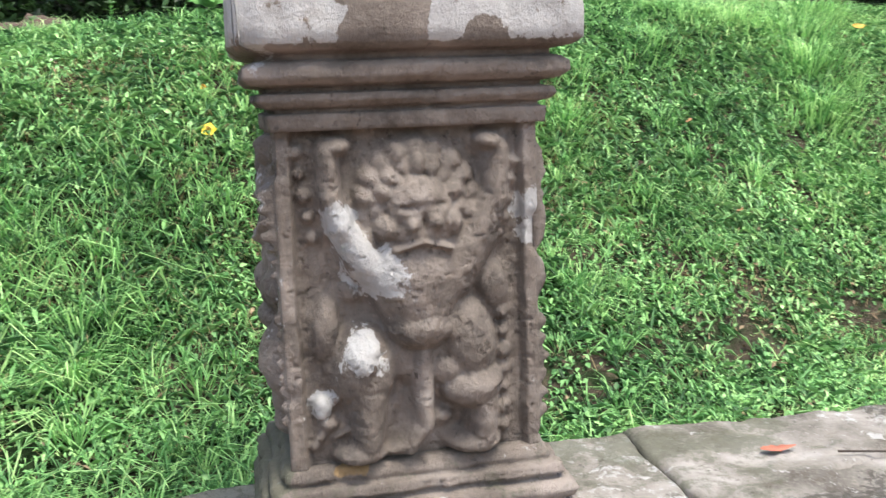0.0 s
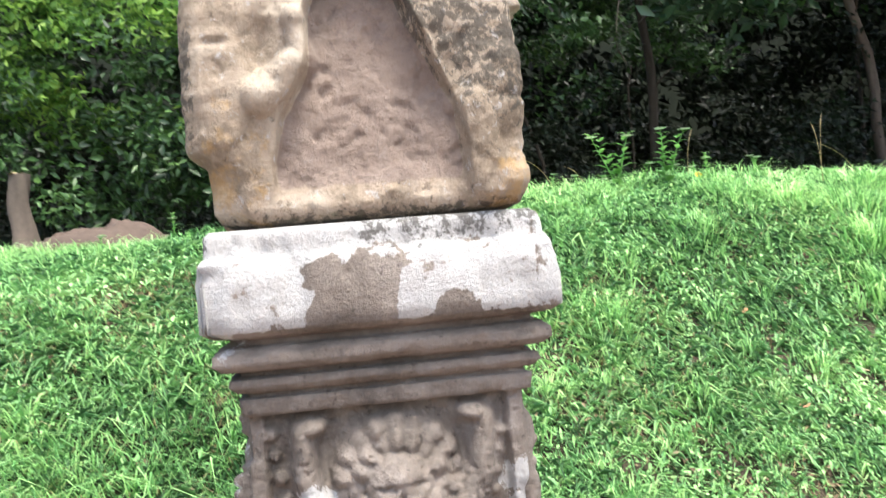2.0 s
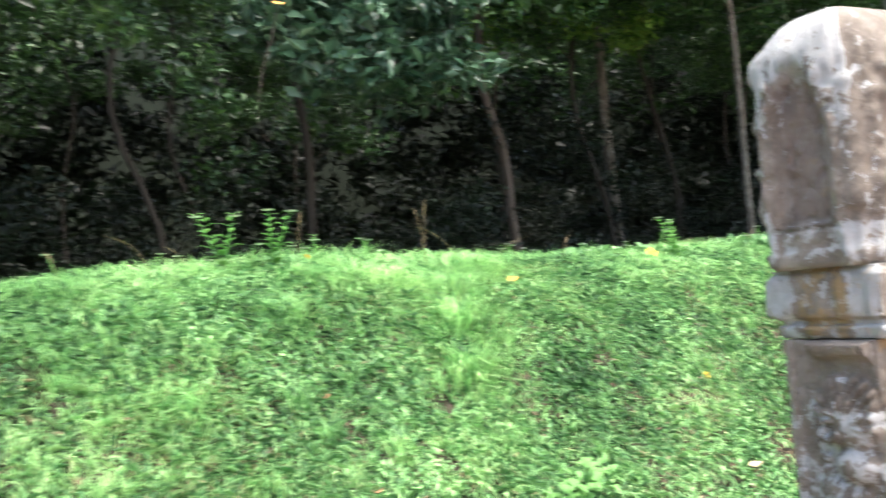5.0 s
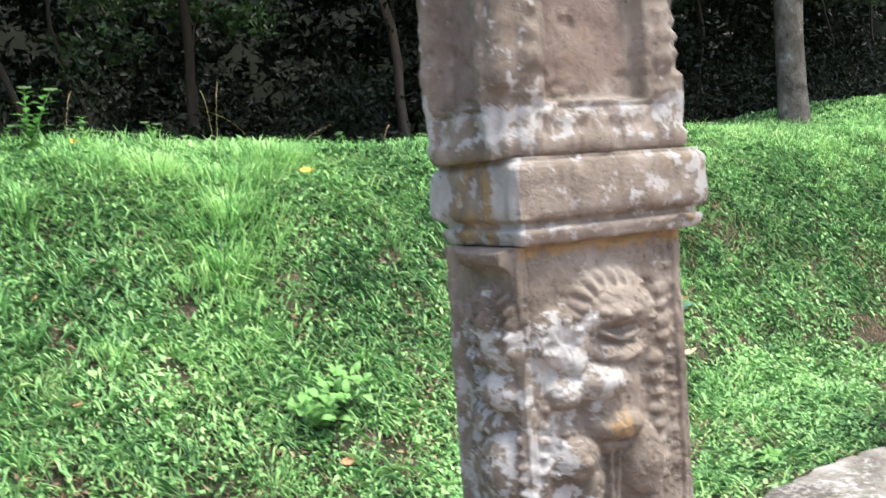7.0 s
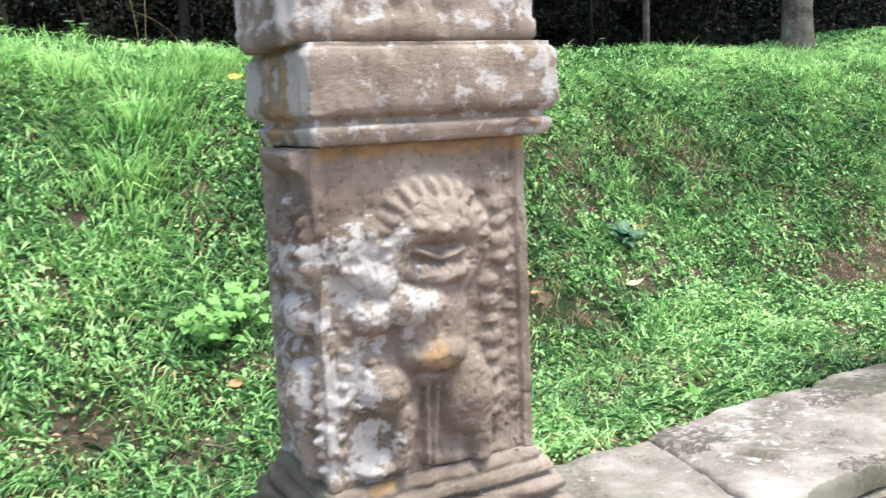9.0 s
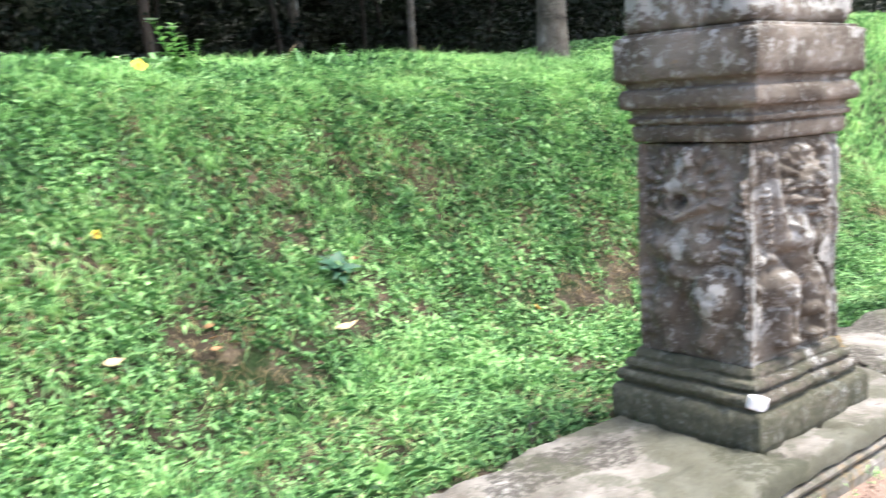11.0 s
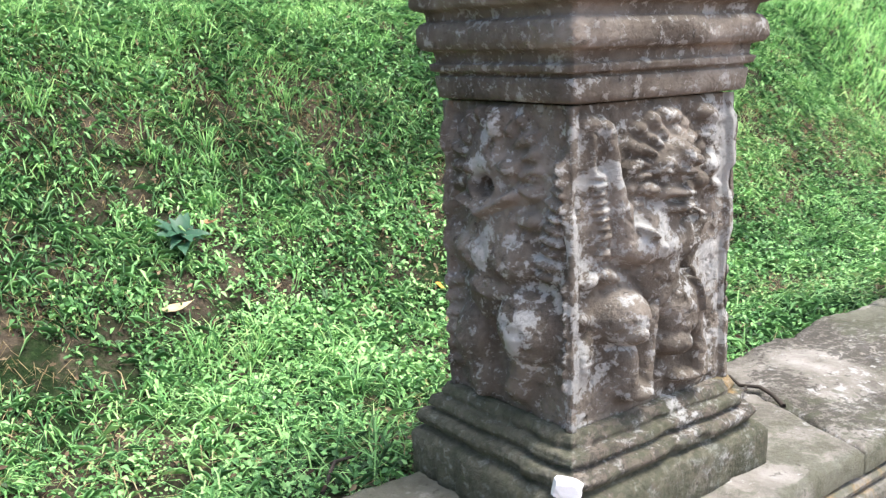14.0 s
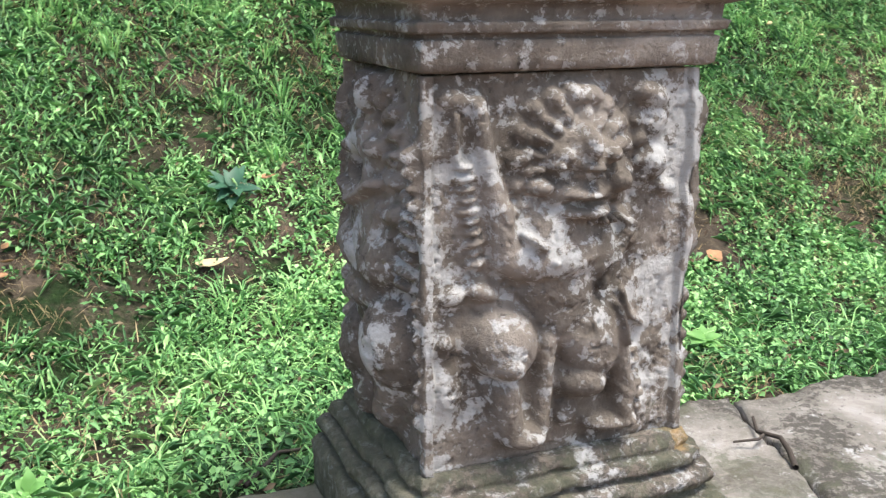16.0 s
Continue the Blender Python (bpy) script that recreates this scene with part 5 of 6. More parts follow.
x, y = scatter(90000, -9.0, -3.4, 2.5, 6.8, lambda x, y: cover(x, y))
tagged(new("side_grass", blades("side_grass", on_ground(x, y, -0.006), rng.uniform(0.05, 0.16, len(x)), rng.uniform(0.006, 0.014, len(x)), rng.uniform(0.5, 2.0, len(x)), rng.uniform(0, 6.283, len(x)), M_GRASS)), "bright green grass beyond the end of the row", "grass", kind="stuff")

x, y = scatter(60000, 9.5, 19.0, 3.6, 10.0, lambda x, y: smooth(10.0, 8.5, y) + 0 * x)
tagged(new("far_grass", blades("far_grass", on_ground(x, y, -0.01), rng.uniform(0.08, 0.2, len(x)), rng.uniform(0.008, 0.018, len(x)), rng.uniform(0.5, 2.0, len(x)), rng.uniform(0, 6.283, len(x)), M_GRASS)), "bright green grass further along the bank", "grass", kind="stuff")

x, y = scatter(90000, -4.0, 10.0, 2.5, 5.6, lambda x, y: (0.15 + 0.85 * smooth(0.5, 0.65, fbm(x * 1.3 + 4, y * 1.7, 21, 4))) * (0.25 + 0.75 * smooth(-0.2, 0.2, y - toe(x))))
tagged(new("dry_grass", blades("dry_grass", on_ground(x, y, 0.002), rng.uniform(0.03, 0.09, len(x)), rng.uniform(0.002, 0.004, len(x)), rng.uniform(1.2, 2.4, len(x)), rng.uniform(0, 6.283, len(x)), M_STRAW)), "dry straw lying in the grass", "grass", kind="stuff")


x, y = scatter(60000, -3.4, 9.8, 2.5, 5.6, lambda x, y: 0.10 + 0.55 * smooth(0.40, 0.62, fbm(x * 1.1 + 7, y * 1.6, 96, 3)) * smooth(1.4, 0.9, y - toe(x)) * smooth(-0.3, 0.1, y - toe(x)))
nm = rng.normal(size=(len(x), 3)) * 0.5 + np.array([0, -0.4, 1.0])
tagged(new("leaf_litter", leaves("leaf_litter", on_ground(x, y, rng.uniform(0.0, 0.05, len(x))), rng.uniform(0.012, 0.040, len(x)), nm, M_LITTER, 0.42)), "small brown and straw-coloured leaf litter among the weeds", "litter", kind="stuff")


def tuft(cx, cy, count, tall, spread):
    r, a = np.abs(rng.normal(0, spread, count)), rng.uniform(0, 6.283, count)
    x, y = cx + r * np.cos(a), cy + r * np.sin(a)
    ob = new("grass_tuft", blades("grass_tuft", on_ground(x, y, -0.01), rng.uniform(0.4, 0.9, count) * tall, rng.uniform(0.004, 0.009, count), rng.uniform(0.6, 1.8, count), a + rng.normal(0, 0.6, count), M_GRASS))
    return tagged(ob, "tall tuft of long bright green grass", "grass", kind="stuff")


for cx, cy, count, tall, spread in [(2.02, 4.35, 620, 0.25, 0.12), (2.14, 4.62, 520, 0.27, 0.15), (2.22, 4.9, 480, 0.26, 0.15), (2.45, 5.15, 480, 0.26, 0.14), (1.9, 4.95, 300, 0.24, 0.14), (2.62, 5.35, 560, 0.28, 0.13), (0.65, 4.1, 260, 0.20, 0.07), (1.25, 4.55, 300, 0.22, 0.10), (0.9, 3.85, 200, 0.17, 0.07),
                                    (1.6, 4.95, 300, 0.22, 0.12), (0.3, 4.9, 300, 0.2, 0.14), (-1.5, 3.7, 260, 0.18, 0.12), (-1.9, 4.2, 260, 0.2, 0.12), (-1.2, 3.2, 200, 0.16, 0.10), (3.6, 3.45, 130, 0.12, 0.05), (3.3, 3.2, 130, 0.12, 0.06), (1.9, 3.6, 150, 0.14, 0.07)]:
    tuft(cx, cy, count, tall, spread)

# many lesser clumps of grass scattered over the bank
cx, cy = scatter(2300, -3.4, 9.5, 2.75, 6.4, lambda x, y: cover(x, y) * (0.25 + 0.75 * smooth(0.4, 0.6, fbm(x * 0.8, y * 0.9, 61, 3))) * (1 - 0.8 * smooth(0.4, -0.1, y - toe(x)) * smooth(0.0, 1.5, x)) + 0.6 * smooth(-0.5, -1.0, x) * smooth(3.7, 3.2, y))
per = 34
a, r = rng.uniform(0, 6.283, (len(cx), per)), np.abs(rng.normal(0, 0.022, (len(cx), per)))
big = rng.uniform(0.06, 0.17, len(cx)) * (1 + 0.5 * smooth(-0.4, -1.0, cx) * smooth(3.8, 3.2, cy))
x, y = (cx[:, None] + r * np.cos(a)).ravel(), (cy[:, None] + r * np.sin(a)).ravel()
tagged(new("grass_clumps", blades("grass_clumps", on_ground(x, y, -0.006), np.repeat(big, per) * rng.uniform(0.5, 1.1, len(x)), rng.uniform(0.004, 0.008, len(x)), rng.uniform(0.5, 1.7, len(x)), a.ravel() + rng.normal(0, 0.4, len(x)), M_GRASS)), "clumps of longer grass over the bank", "grass", kind="stuff")

# sprouts and grit where the path meets the kerb
cx = rng.uniform(2.5, 8.0, 90)
cy = 1.855 - np.abs(rng.normal(0, 0.035, 90))
tagged(new("path_sprouts", sprigs("path_sprouts", cx, cy, 6, (0.012, 0.030), (0.004, 0.008), (0.3, 1.2), M_WEED)), "tiny green sprouts along the foot of the kerb", "weeds", kind="stuff")


def grit(name, x, y, size, material):
    """Small angular stones lying on the ground."""
    n = len(x)
    c = on_ground(x, y) + np.stack([0 * x, 0 * x, 0.25 * size], 1)
    corners = np.array([(1, 0, 0), (0, 1, 0), (-1, 0, 0), (0, -1, 0), (0, 0, 0.7), (0, 0, -0.7)])
    v = (c[:, None] + corners[None] * (size[:, None] * rng.uniform(0.6, 1.2, (n, 6)))[:, :, None] * 0.5).reshape(-1, 3)
    tri = np.array([0, 1, 4, 1, 2, 4, 2, 3, 4, 3, 0, 4, 1, 0, 5, 2, 1, 5, 3, 2, 5, 0, 3, 5])
    return arrays_mesh(name, v, (np.arange(n)[:, None] * 6 + tri[None]).ravel(), np.full(8 * n, 3), material)


x, y = rng.uniform(-2.0, 9.0, 2600), 1.85 - np.abs(rng.normal(0, 0.5, 2600))
tagged(new("path_grit", grit("path_grit", x, y, rng.uniform(0.003, 0.014, len(x)) , M_GROUND)), "small pinkish grit on the sandy path", "gravel", kind="stuff")

# ---------------- woods ----------------


def tube(path, radii, n=9):
    verts, faces = [], []
    for k, (p, r) in enumerate(zip(path, radii)):
        for i in range(n):
            a = 2 * math.pi * i / n
            q = r * (1 + 0.18 * math.sin(3 * a + k * 0.7))
            verts.append((p[0] + q * math.cos(a), p[1] + q * math.sin(a), p[2]))
    for k in range(len(path) - 1):
        faces += [(k * n + i, k * n + (i + 1) % n, (k + 1) * n + (i + 1) % n, (k + 1) * n + i) for i in range(n)]
    return verts, faces


def cloud(clumps, per, size, material, name="crown", slim=0.45, flat=0.5):
    """Leaves gathered in uneven clumps: (x, y, z, radius)."""
    cs = []
    for x, y, z, r in clumps:
        p = rng.normal(size=(per, 3))
        p *= (r * rng.uniform(0.25, 1.0, per) ** 0.6 / np.linalg.norm(p, axis=1))[:, None]
        p[:, 2] *= 0.65
        cs.append(p + (x, y, z))
    c = np.concatenate(cs)
    nm = rng.normal(size=(len(c), 3)) * 0.7 + np.array([0, -0.5 * flat, flat * 1.4])
    return leaves(name, c, rng.uniform(0.6, 1.3, len(c)) * size, nm, material, slim)


def tree(x, y, tall, thick, crowns, per, size, leaf, bark, label, bend=0.3, seed=0, kink=None):
    r = random.Random(seed)
    z0 = float(ground_z(x, y)) - 0.05
    thing = tagged(new("tree"), label, "tree", "trees of the woods")
    thing.location = (x, y, z0)
    path, radii = [], []
    ph = r.uniform(0, 6)
    for k in range(15):
        t = k / 14
        path.append((bend * (math.sin(t * 3.4 + ph) * t ** 0.6 + 0.30 * math.sin(t * 13 + 2 * ph) * t ** 0.4), bend * 0.6 * math.cos(t * 2.6 + ph) * t, tall * t))
        if kink:
            path[-1] = (float(np.interp(tall * t, *kink)), path[-1][1], path[-1][2])
        radii.append(thick * (1.0 - 0.45 * t) * (1.2 if k == 0 else 1))
    v, f = tube(path, radii)
    clumps = []
    for q in range(crowns):
        t = r.uniform(0.45, 1.0)
        a, reach = r.uniform(0, 6.283), r.uniform(0.3, 0.34 * tall)
        p0 = path[int(t * 14)]
        end = (p0[0] + reach * math.cos(a), p0[1] + reach * math.sin(a), p0[2] + r.uniform(-0.1, 0.5))
        mids = [tuple(p0[i] + (end[i] - p0[i]) * s + (0.08 * math.sin(s * 3 + q) if i < 2 else 0.10 * math.sin(s * 3)) for i in range(3)) for s in (0, 0.25, 0.5, 0.75, 1.0)]
        lv, lf = tube(mids, [thick * 0.34, thick * 0.28, thick * 0.22, thick * 0.15, thick * 0.08], 6)
        f += [tuple(i + len(v) for i in face) for face in lf]
        v += lv
        clumps += [(*end, r.uniform(0.45, 0.8)), (*mids[3], r.uniform(0.3, 0.5))]
    part("trunk", mesh_from("trunk", v, f, bark), thing)
    part("crown", cloud(clumps, per, size, leaf), thing)
    return thing


GREEN_TREE = "slim woodland tree with dense dark green crown"
tree(4.55, 14.0, 4.6, 0.085, 6, 120, 0.16, M_TREE, M_BARK, "slender trunk among hanging leaves", 0.12, 1)
tree(7.1, 12.2, 7.0, 0.075, 10, 120, 0.16, M_TREE, M_BROWN_BARK, "crooked slim tree trunk with sparse leaves", 0.15, 2, ((0.0, 0.5, 1.0, 1.5, 2.0, 2.5, 3.0, 3.5, 4.5, 7.0), (0.05, 0.03, -0.02, 0.0, -0.06, -0.22, -0.34, -0.27, -0.22, -0.1)))
tree(8.9, 6.95, 7.5, 0.15, 22, 120, 0.14, M_TREE, M_PALE_BARK, "pale mottled tree trunk by the top of the bank", 0.08, 3)
tree(9.6, 10.0, 8.0, 0.05, 16, 120, 0.14, M_TREE, M_PALE_BARK, "thin pale tree trunk in the woods", 0.1, 4)
tree(10.4, 14.0, 8.0, 0.10, 16, 120, 0.16, M_TREE, M_PALE_BARK, "pale tree trunk deep in the woods", 0.1, 5)
for k in range(24):
    tx = -13 + 1.75 * k + rng.uniform(-0.6, 0.6)
    ty = rng.uniform(12.5, 21.0)
    # every other left-hand crown gets the leaf colour with sunlight in it
    tree(tx, ty, rng.uniform(6.5, 10), rng.uniform(0.022, 0.050), 20, 120, rng.uniform(0.13, 0.2), M_TREE_SUNLIT if tx < -1.5 and k % 2 else M_TREE, M_BARK, GREEN_TREE, 0.8, 20 + k)


def bush(name, box, count, per, size, leaf, label, radius=(0.25, 0.55), slim=0.45):
    """Boughs of leaves in a block of air: x, y and z ranges."""
    cl = [(rng.uniform(*box[0]), rng.uniform(*box[1]), rng.uniform(*box[2]), rng.uniform(*radius)) for k in range(count)]
    return tagged(new(name, cloud(cl, per, size, leaf, name, slim)), label, "foliage", kind="stuff")


bush("broadleaf_boughs", ((3.1, 5.4), (9.6, 11.0), (3.6, 5.6)), 46, 75, 0.24, M_TREE_DARK, "overhanging boughs of large dark glossy leaves", (0.35, 0.6), 0.42)
bush("hanging_boughs", ((0.6, 2.3), (8.6, 9.8), (3.3, 5.6)), 22, 90, 0.13, M_TREE, "hanging leafy boughs at the edge of the woods")
# upper thicket has sunlight put in its leaf colour, the lower has none
bush("leafy_thicket", ((-8.0, -0.9), (9.6, 11.5), (2.6, 6.5)), 150, 120, 0.12, M_TREE_SUNLIT, "leafy thicket, sunlight put in its bright green leaf colour")
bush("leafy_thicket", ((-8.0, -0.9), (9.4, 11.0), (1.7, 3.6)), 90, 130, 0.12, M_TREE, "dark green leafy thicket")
bush("bright_boughs", ((6.9, 10.2), (11.9, 13.2), (5.0, 6.8)), 44, 90, 0.15, M_TREE_SUNLIT, "high boughs in the woods, sunlight put in their yellow-green leaf colour")
bush("high_boughs", ((5.5, 16.0), (10.0, 13.0), (4.6, 7.0)), 110, 110, 0.15, M_TREE, "dark leafy boughs high over the bank")

# low growth at the edge of the woods, its shade put in the leaf colour
clumps = []
for k in range(560):
    cx = rng.uniform(-16, 32)
    cy = rng.uniform(11.0, 22) - 0.10 * max(0, cx - 12)
    cz = float(ground_z(cx, cy)) + abs(rng.normal(0.2, 0.8 + 0.8 * (cx < 0)))
    clumps.append((cx, cy, cz, rng.uniform(0.3, 0.8)))
tagged(new("undergrowth", cloud(clumps, 150, 0.13, M_LEAF_IN_SHADE, "undergrowth")), "tangled undergrowth of the woods, deep shade put in its leaf colour", "undergrowth", kind="stuff")
clumps = [(rng.uniform(-20, 40), rng.uniform(23, 30), rng.uniform(1.5, 13), rng.uniform(0.7, 1.5)) for k in range(1150)]
tagged(new("far_woods", cloud(clumps, 110, 0.36, M_LEAF_IN_SHADE, "far_woods")), "dense woods further back, deep shade put in their leaf colour", "woods", kind="stuff")
clumps = [(rng.uniform(-16, 30), rng.uniform(10.5, 26), rng.uniform(7.0, 11), rng.uniform(0.7, 1.4)) for k in range(560)]
tagged(new("canopy", cloud(clumps, 90, 0.32, M_TREE, "canopy")), "closed leafy canopy over the woods", "canopy", kind="stuff")

# added overhead leaves block light to the woods, with gaps where boughs stay bright
clumps = []
for x0, x1, y0, count in ((-0.9, 2.4, 8.8, 56), (6.2, 20.0, 8.0, 190)):
    clumps += [(rng.uniform(x0, x1), rng.uniform(y0, 12.5), rng.uniform(6.0, 8.0), rng.uniform(0.6, 1.1)) for k in range(count)]
tagged(new("shade_layer", cloud(clumps, 100, 0.26, M_TREE, "shade_layer")), "added leaf layer blocking sun and sky over the woods' edge", "canopy", kind="stuff")

# added sheet closing gaps in the woods, its near-black colour standing for shade
M_FAR_SHADE = plain("far_shade", (0.010, 0.016, 0.008), 0.9, 0.6, 1.6, 0.0)
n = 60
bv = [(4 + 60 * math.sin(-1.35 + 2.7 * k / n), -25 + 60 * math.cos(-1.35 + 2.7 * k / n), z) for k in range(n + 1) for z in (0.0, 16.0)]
backdrop = new("backdrop", mesh_from("backdrop", bv, [(2 * k, 2 * k + 2, 2 * k + 3, 2 * k + 1) for k in range(n)], M_FAR_SHADE))
tagged(backdrop, "added far sheet behind the woods, coloured near-black for their shade", "backdrop", kind="structure")

# ---------------- small things ----------------
M_YELLOW = plain("yellow_petal", (0.72, 0.56, 0.05), 0.6, 0.15, 90.0, 0.1)
M_WHITE_PETAL = plain("white_petal", (0.72, 0.70, 0.74), 0.6, 0.12, 90.0, 0.1)
M_DEAD = plain("dead_leaf", (0.30, 0.17, 0.085), 0.75, 0.35, 60.0, 0.4)
M_RED_LEAF = plain("red_dead_leaf", (0.36, 0.13, 0.085), 0.7, 0.25, 60.0, 0.4)
M_TAN_LEAF = plain("tan_dead_leaf", (0.48, 0.38, 0.22), 0.8, 0.25, 70.0, 0.5)
M_ORANGE_LEAF = plain("orange_leaf", (0.65, 0.33, 0.06), 0.6, 0.25, 60.0, 0.3)
M_TWIG = plain("twig_bark", (0.05, 0.04, 0.032), 0.9, 0.4, 80.0, 0.5)
M_CHIP = plain("white_stone", (0.78, 0.78, 0.79), 0.85, 0.08, 45.0, 0.5)
M_ROSETTE = leafy("blue_green_leaf", [(0.1, (0.015, 0.055, 0.030)), (0.9, (0.055, 0.15, 0.085))], 0.2, 0.5, 0.35)
M_BROAD = leafy("herb_leaf", [(0.1, (0.08, 0.22, 0.05)), (0.9, (0.24, 0.48, 0.14))], 0.35)
M_EARTH = plain("dug_earth", (0.075, 0.055, 0.042), 0.95, 0.5, 16.0, 1.0)
M_STUMP = plain("cut_wood", (0.085, 0.068, 0.052), 0.9, 0.35, 24.0, 0.6)


def blade_leaf(length, width, curl=0.25, fold=0.25, rows=9, notch=0.0, seed=0):
    """One leaf along +x: a pointed blade with a folded midrib, curled up at its ends; returns vertices and faces."""
    r = random.Random(seed)
    verts, faces = [], []
    for k in range(rows):
        t = k / (rows - 1)
        half = width / 2 * math.sin(math.pi * min(1, 0.04 + 0.96 * t) ** 0.8) * (1 + notch * (k % 2) * 0.5) + 0.0004
        lift = curl * length * (t - 0.35) ** 2 + 0.02 * length * r.uniform(-1, 1)
        x = length * t
        verts += [(x, -half, lift + fold * half), (x, 0, lift), (x, half, lift + fold * half * r.uniform(0.6, 1.3))]
    for k in range(rows - 1):
        a = 3 * k
        faces += [(a, a + 3, a + 4, a + 1), (a + 1, a + 4, a + 5, a + 2)]
    return verts, faces


def thicken(ob, amount=0.0012):
    s = ob.modifiers.new("thickness", "SOLIDIFY")
    s.thickness = amount
    return ob


def place(verts, m):
    return [tuple(m @ Vector(v)) for v in verts]


def fallen_leaf(x, y, z, length, width, mat, turn, label, tilt=0.0, curl=0.35, seed=0):
    v, f = blade_leaf(length, width, curl, 0.2, 9, 0.12, seed)
    ob = new("fallen_leaf", mesh_from("fallen_leaf", v, f, mat))
    ob.matrix_world = pose(x, y, z, tilt, 0, turn)
    return tagged(thicken(ob), label, "leaf")


def gz(x, y):
    return float(ground_z(x, y))


fallen_leaf(0.50, 2.33, KERB_TOP + 0.006, 0.085, 0.034, M_RED_LEAF, -14, "curled reddish dead leaf lying on the kerb", seed=1)
fallen_leaf(4.28, 3.99, gz(4.3, 3.99) + 0.035, 0.115, 0.035, M_TAN_LEAF, 4, "pale tan dead leaf lying on the bank", 30, seed=2)
fallen_leaf(2.18, 3.63, gz(2.18, 3.63) + 0.04, 0.07, 0.04, M_DEAD, 20, "brown dead leaf in the weeds", 30, seed=3)
fallen_leaf(2.24, 3.38, gz(2.24, 3.38) + 0.04, 0.05, 0.04, M_RED_LEAF, 80, "pinkish dead leaf in the weeds", 40, seed=4)
fallen_leaf(6.3, 3.8, gz(6.3, 3.8) + 0.04, 0.11, 0.07, M_DEAD, 30, "brown dead leaf at the foot of the bank", 30, seed=5)
fallen_leaf(6.3, 3.1, gz(6.3, 3.1) + 0.03, 0.06, 0.05, M_TAN_LEAF, -20, "pale dead leaf behind the kerb", 10, seed=6)
fallen_leaf(5.43, 3.89, gz(5.43, 3.89) + 0.04, 0.07, 0.05, M_ORANGE_LEAF, 60, "orange dead leaf on the bank", 40, seed=7)
fallen_leaf(2.64, 4.97, gz(2.64, 4.97) + 0.07, 0.085, 0.05, M_ORANGE_LEAF, 5, "yellow-orange leaf lying on the crest of the bank", 35, seed=8)
fallen_leaf(4.56, 4.27, gz(4.56, 4.27) + 0.04, 0.07, 0.02, M_DEAD, -5, "thin brown dead leaf beside a rosette plant", 40, seed=9)
fallen_leaf(0.95, 3.55, gz(0.95, 3.55) + 0.03, 0.05, 0.03, M_DEAD, 100, "reddish brown leaf in the grass", 40, seed=10)
for k in range(26):
    lx = rng.uniform(-1.5, 8.0)
    ly = float(toe(lx)) + rng.uniform(-0.5, 1.1)
    fallen_leaf(lx, ly, gz(lx, ly) + 0.03, rng.uniform(0.03, 0.07), rng.uniform(0.018, 0.035), (M_DEAD, M_TAN_LEAF)[k % 2], rng.uniform(0, 360), "small dry dead leaf in the grass", rng.uniform(20, 45), seed=20 + k)


def petals(radius, count, mat, name="petal"):
    v, f = [], []
    for k in range(count):
        lv, lf = blade_leaf(radius, radius * 1.15, 0.5, 0.15, 6, 0, k)
        f += [tuple(i + len(v) for i in face) for face in lf]
        v += place(lv, pose(0, 0, 0, 0, 0, 360 * k / count))
    return mesh_from(name, v, f, mat)


def yellow_flower(x, y, z, radius):
    thing = tagged(new("yellow_flower"), "yellow blossom fallen open on the grassy bank", "flower", "yellow flowers on the bank")
    thing.matrix_world = pose(x, y, z, 55, 0, 0)
    part("petals", petals(radius, 5, M_YELLOW, "petals"), thing)
    v, f = tube([(0, 0, 0), (0, 0, 0.012), (0, 0, 0.02)], [0.008, 0.009, 0.004], 8)
    part("flower_centre", mesh_from("flower_centre", v, f, M_ORANGE_LEAF), thing)


yellow_flower(-0.77, 3.90, gz(-0.77, 3.90) + 0.05, 0.030)
yellow_flower(-0.78, 4.06, gz(-0.78, 4.06) + 0.05, 0.013)
yellow_flower(4.2, 5.6, gz(4.2, 5.6) + 0.08, 0.045)
yellow_flower(3.42, 4.3, gz(3.42, 4.3) + 0.04, 0.022)
yellow_flower(1.62, 5.4, gz(1.62, 5.4) + 0.09, 0.022)


def wildflower(x, y, tall, seed, heads=2):
    """An upright herb with pairs of leaves up its stems and small white flower heads."""
    r = random.Random(seed)
    z = gz(x, y)
    thing = tagged(new("wildflower"), "tall leafy herb with small white flower heads", "flower", "white wildflowers on the crest")
    thing.location = (x, y, z)
    for h in range(heads):
        a = r.uniform(0, 6.283)
        lean = 0.35 * tall
        path = [(lean * math.cos(a) * t ** 1.5, 0.4 * lean * math.sin(a) * t ** 1.5, tall * (0.8 + 0.2 * r.random()) * t) for t in (0, 0.25, 0.5, 0.75, 1.0)]
        v, f = tube(path, [0.005, 0.0045, 0.004, 0.003, 0.002], 6)
        part("stem", mesh_from("stem", v, f, M_BROAD), thing)
        v, f = [], []
        for k in range(11):
            t = 0.12 + 0.08 * k
            p = path[min(4, int(round(t * 4)))]
            for s in (0, 180):
                lv, lf = blade_leaf(tall * 0.28 * (1.15 - 0.7 * t), tall * 0.13 * (1.1 - 0.7 * t), -0.5, 0.2, 6, 0, k)
                f += [tuple(i + len(v) for i in face) for face in lf]
                v += place(lv, pose(p[0], p[1], tall * t, 0, -22, 90 * (k % 2) + s + r.uniform(-30, 30)))
        part("leaves", mesh_from("leaves", v, f, M_BROAD), thing)
        ob = part("flower_head", petals(0.02 + 0.05 * tall, 8, M_WHITE_PETAL, "flower_head"), thing)
        ob.location = path[-1]


wildflower(1.14, 5.36, 0.38, 1, 2)
wildflower(1.40, 5.32, 0.36, 2, 2)
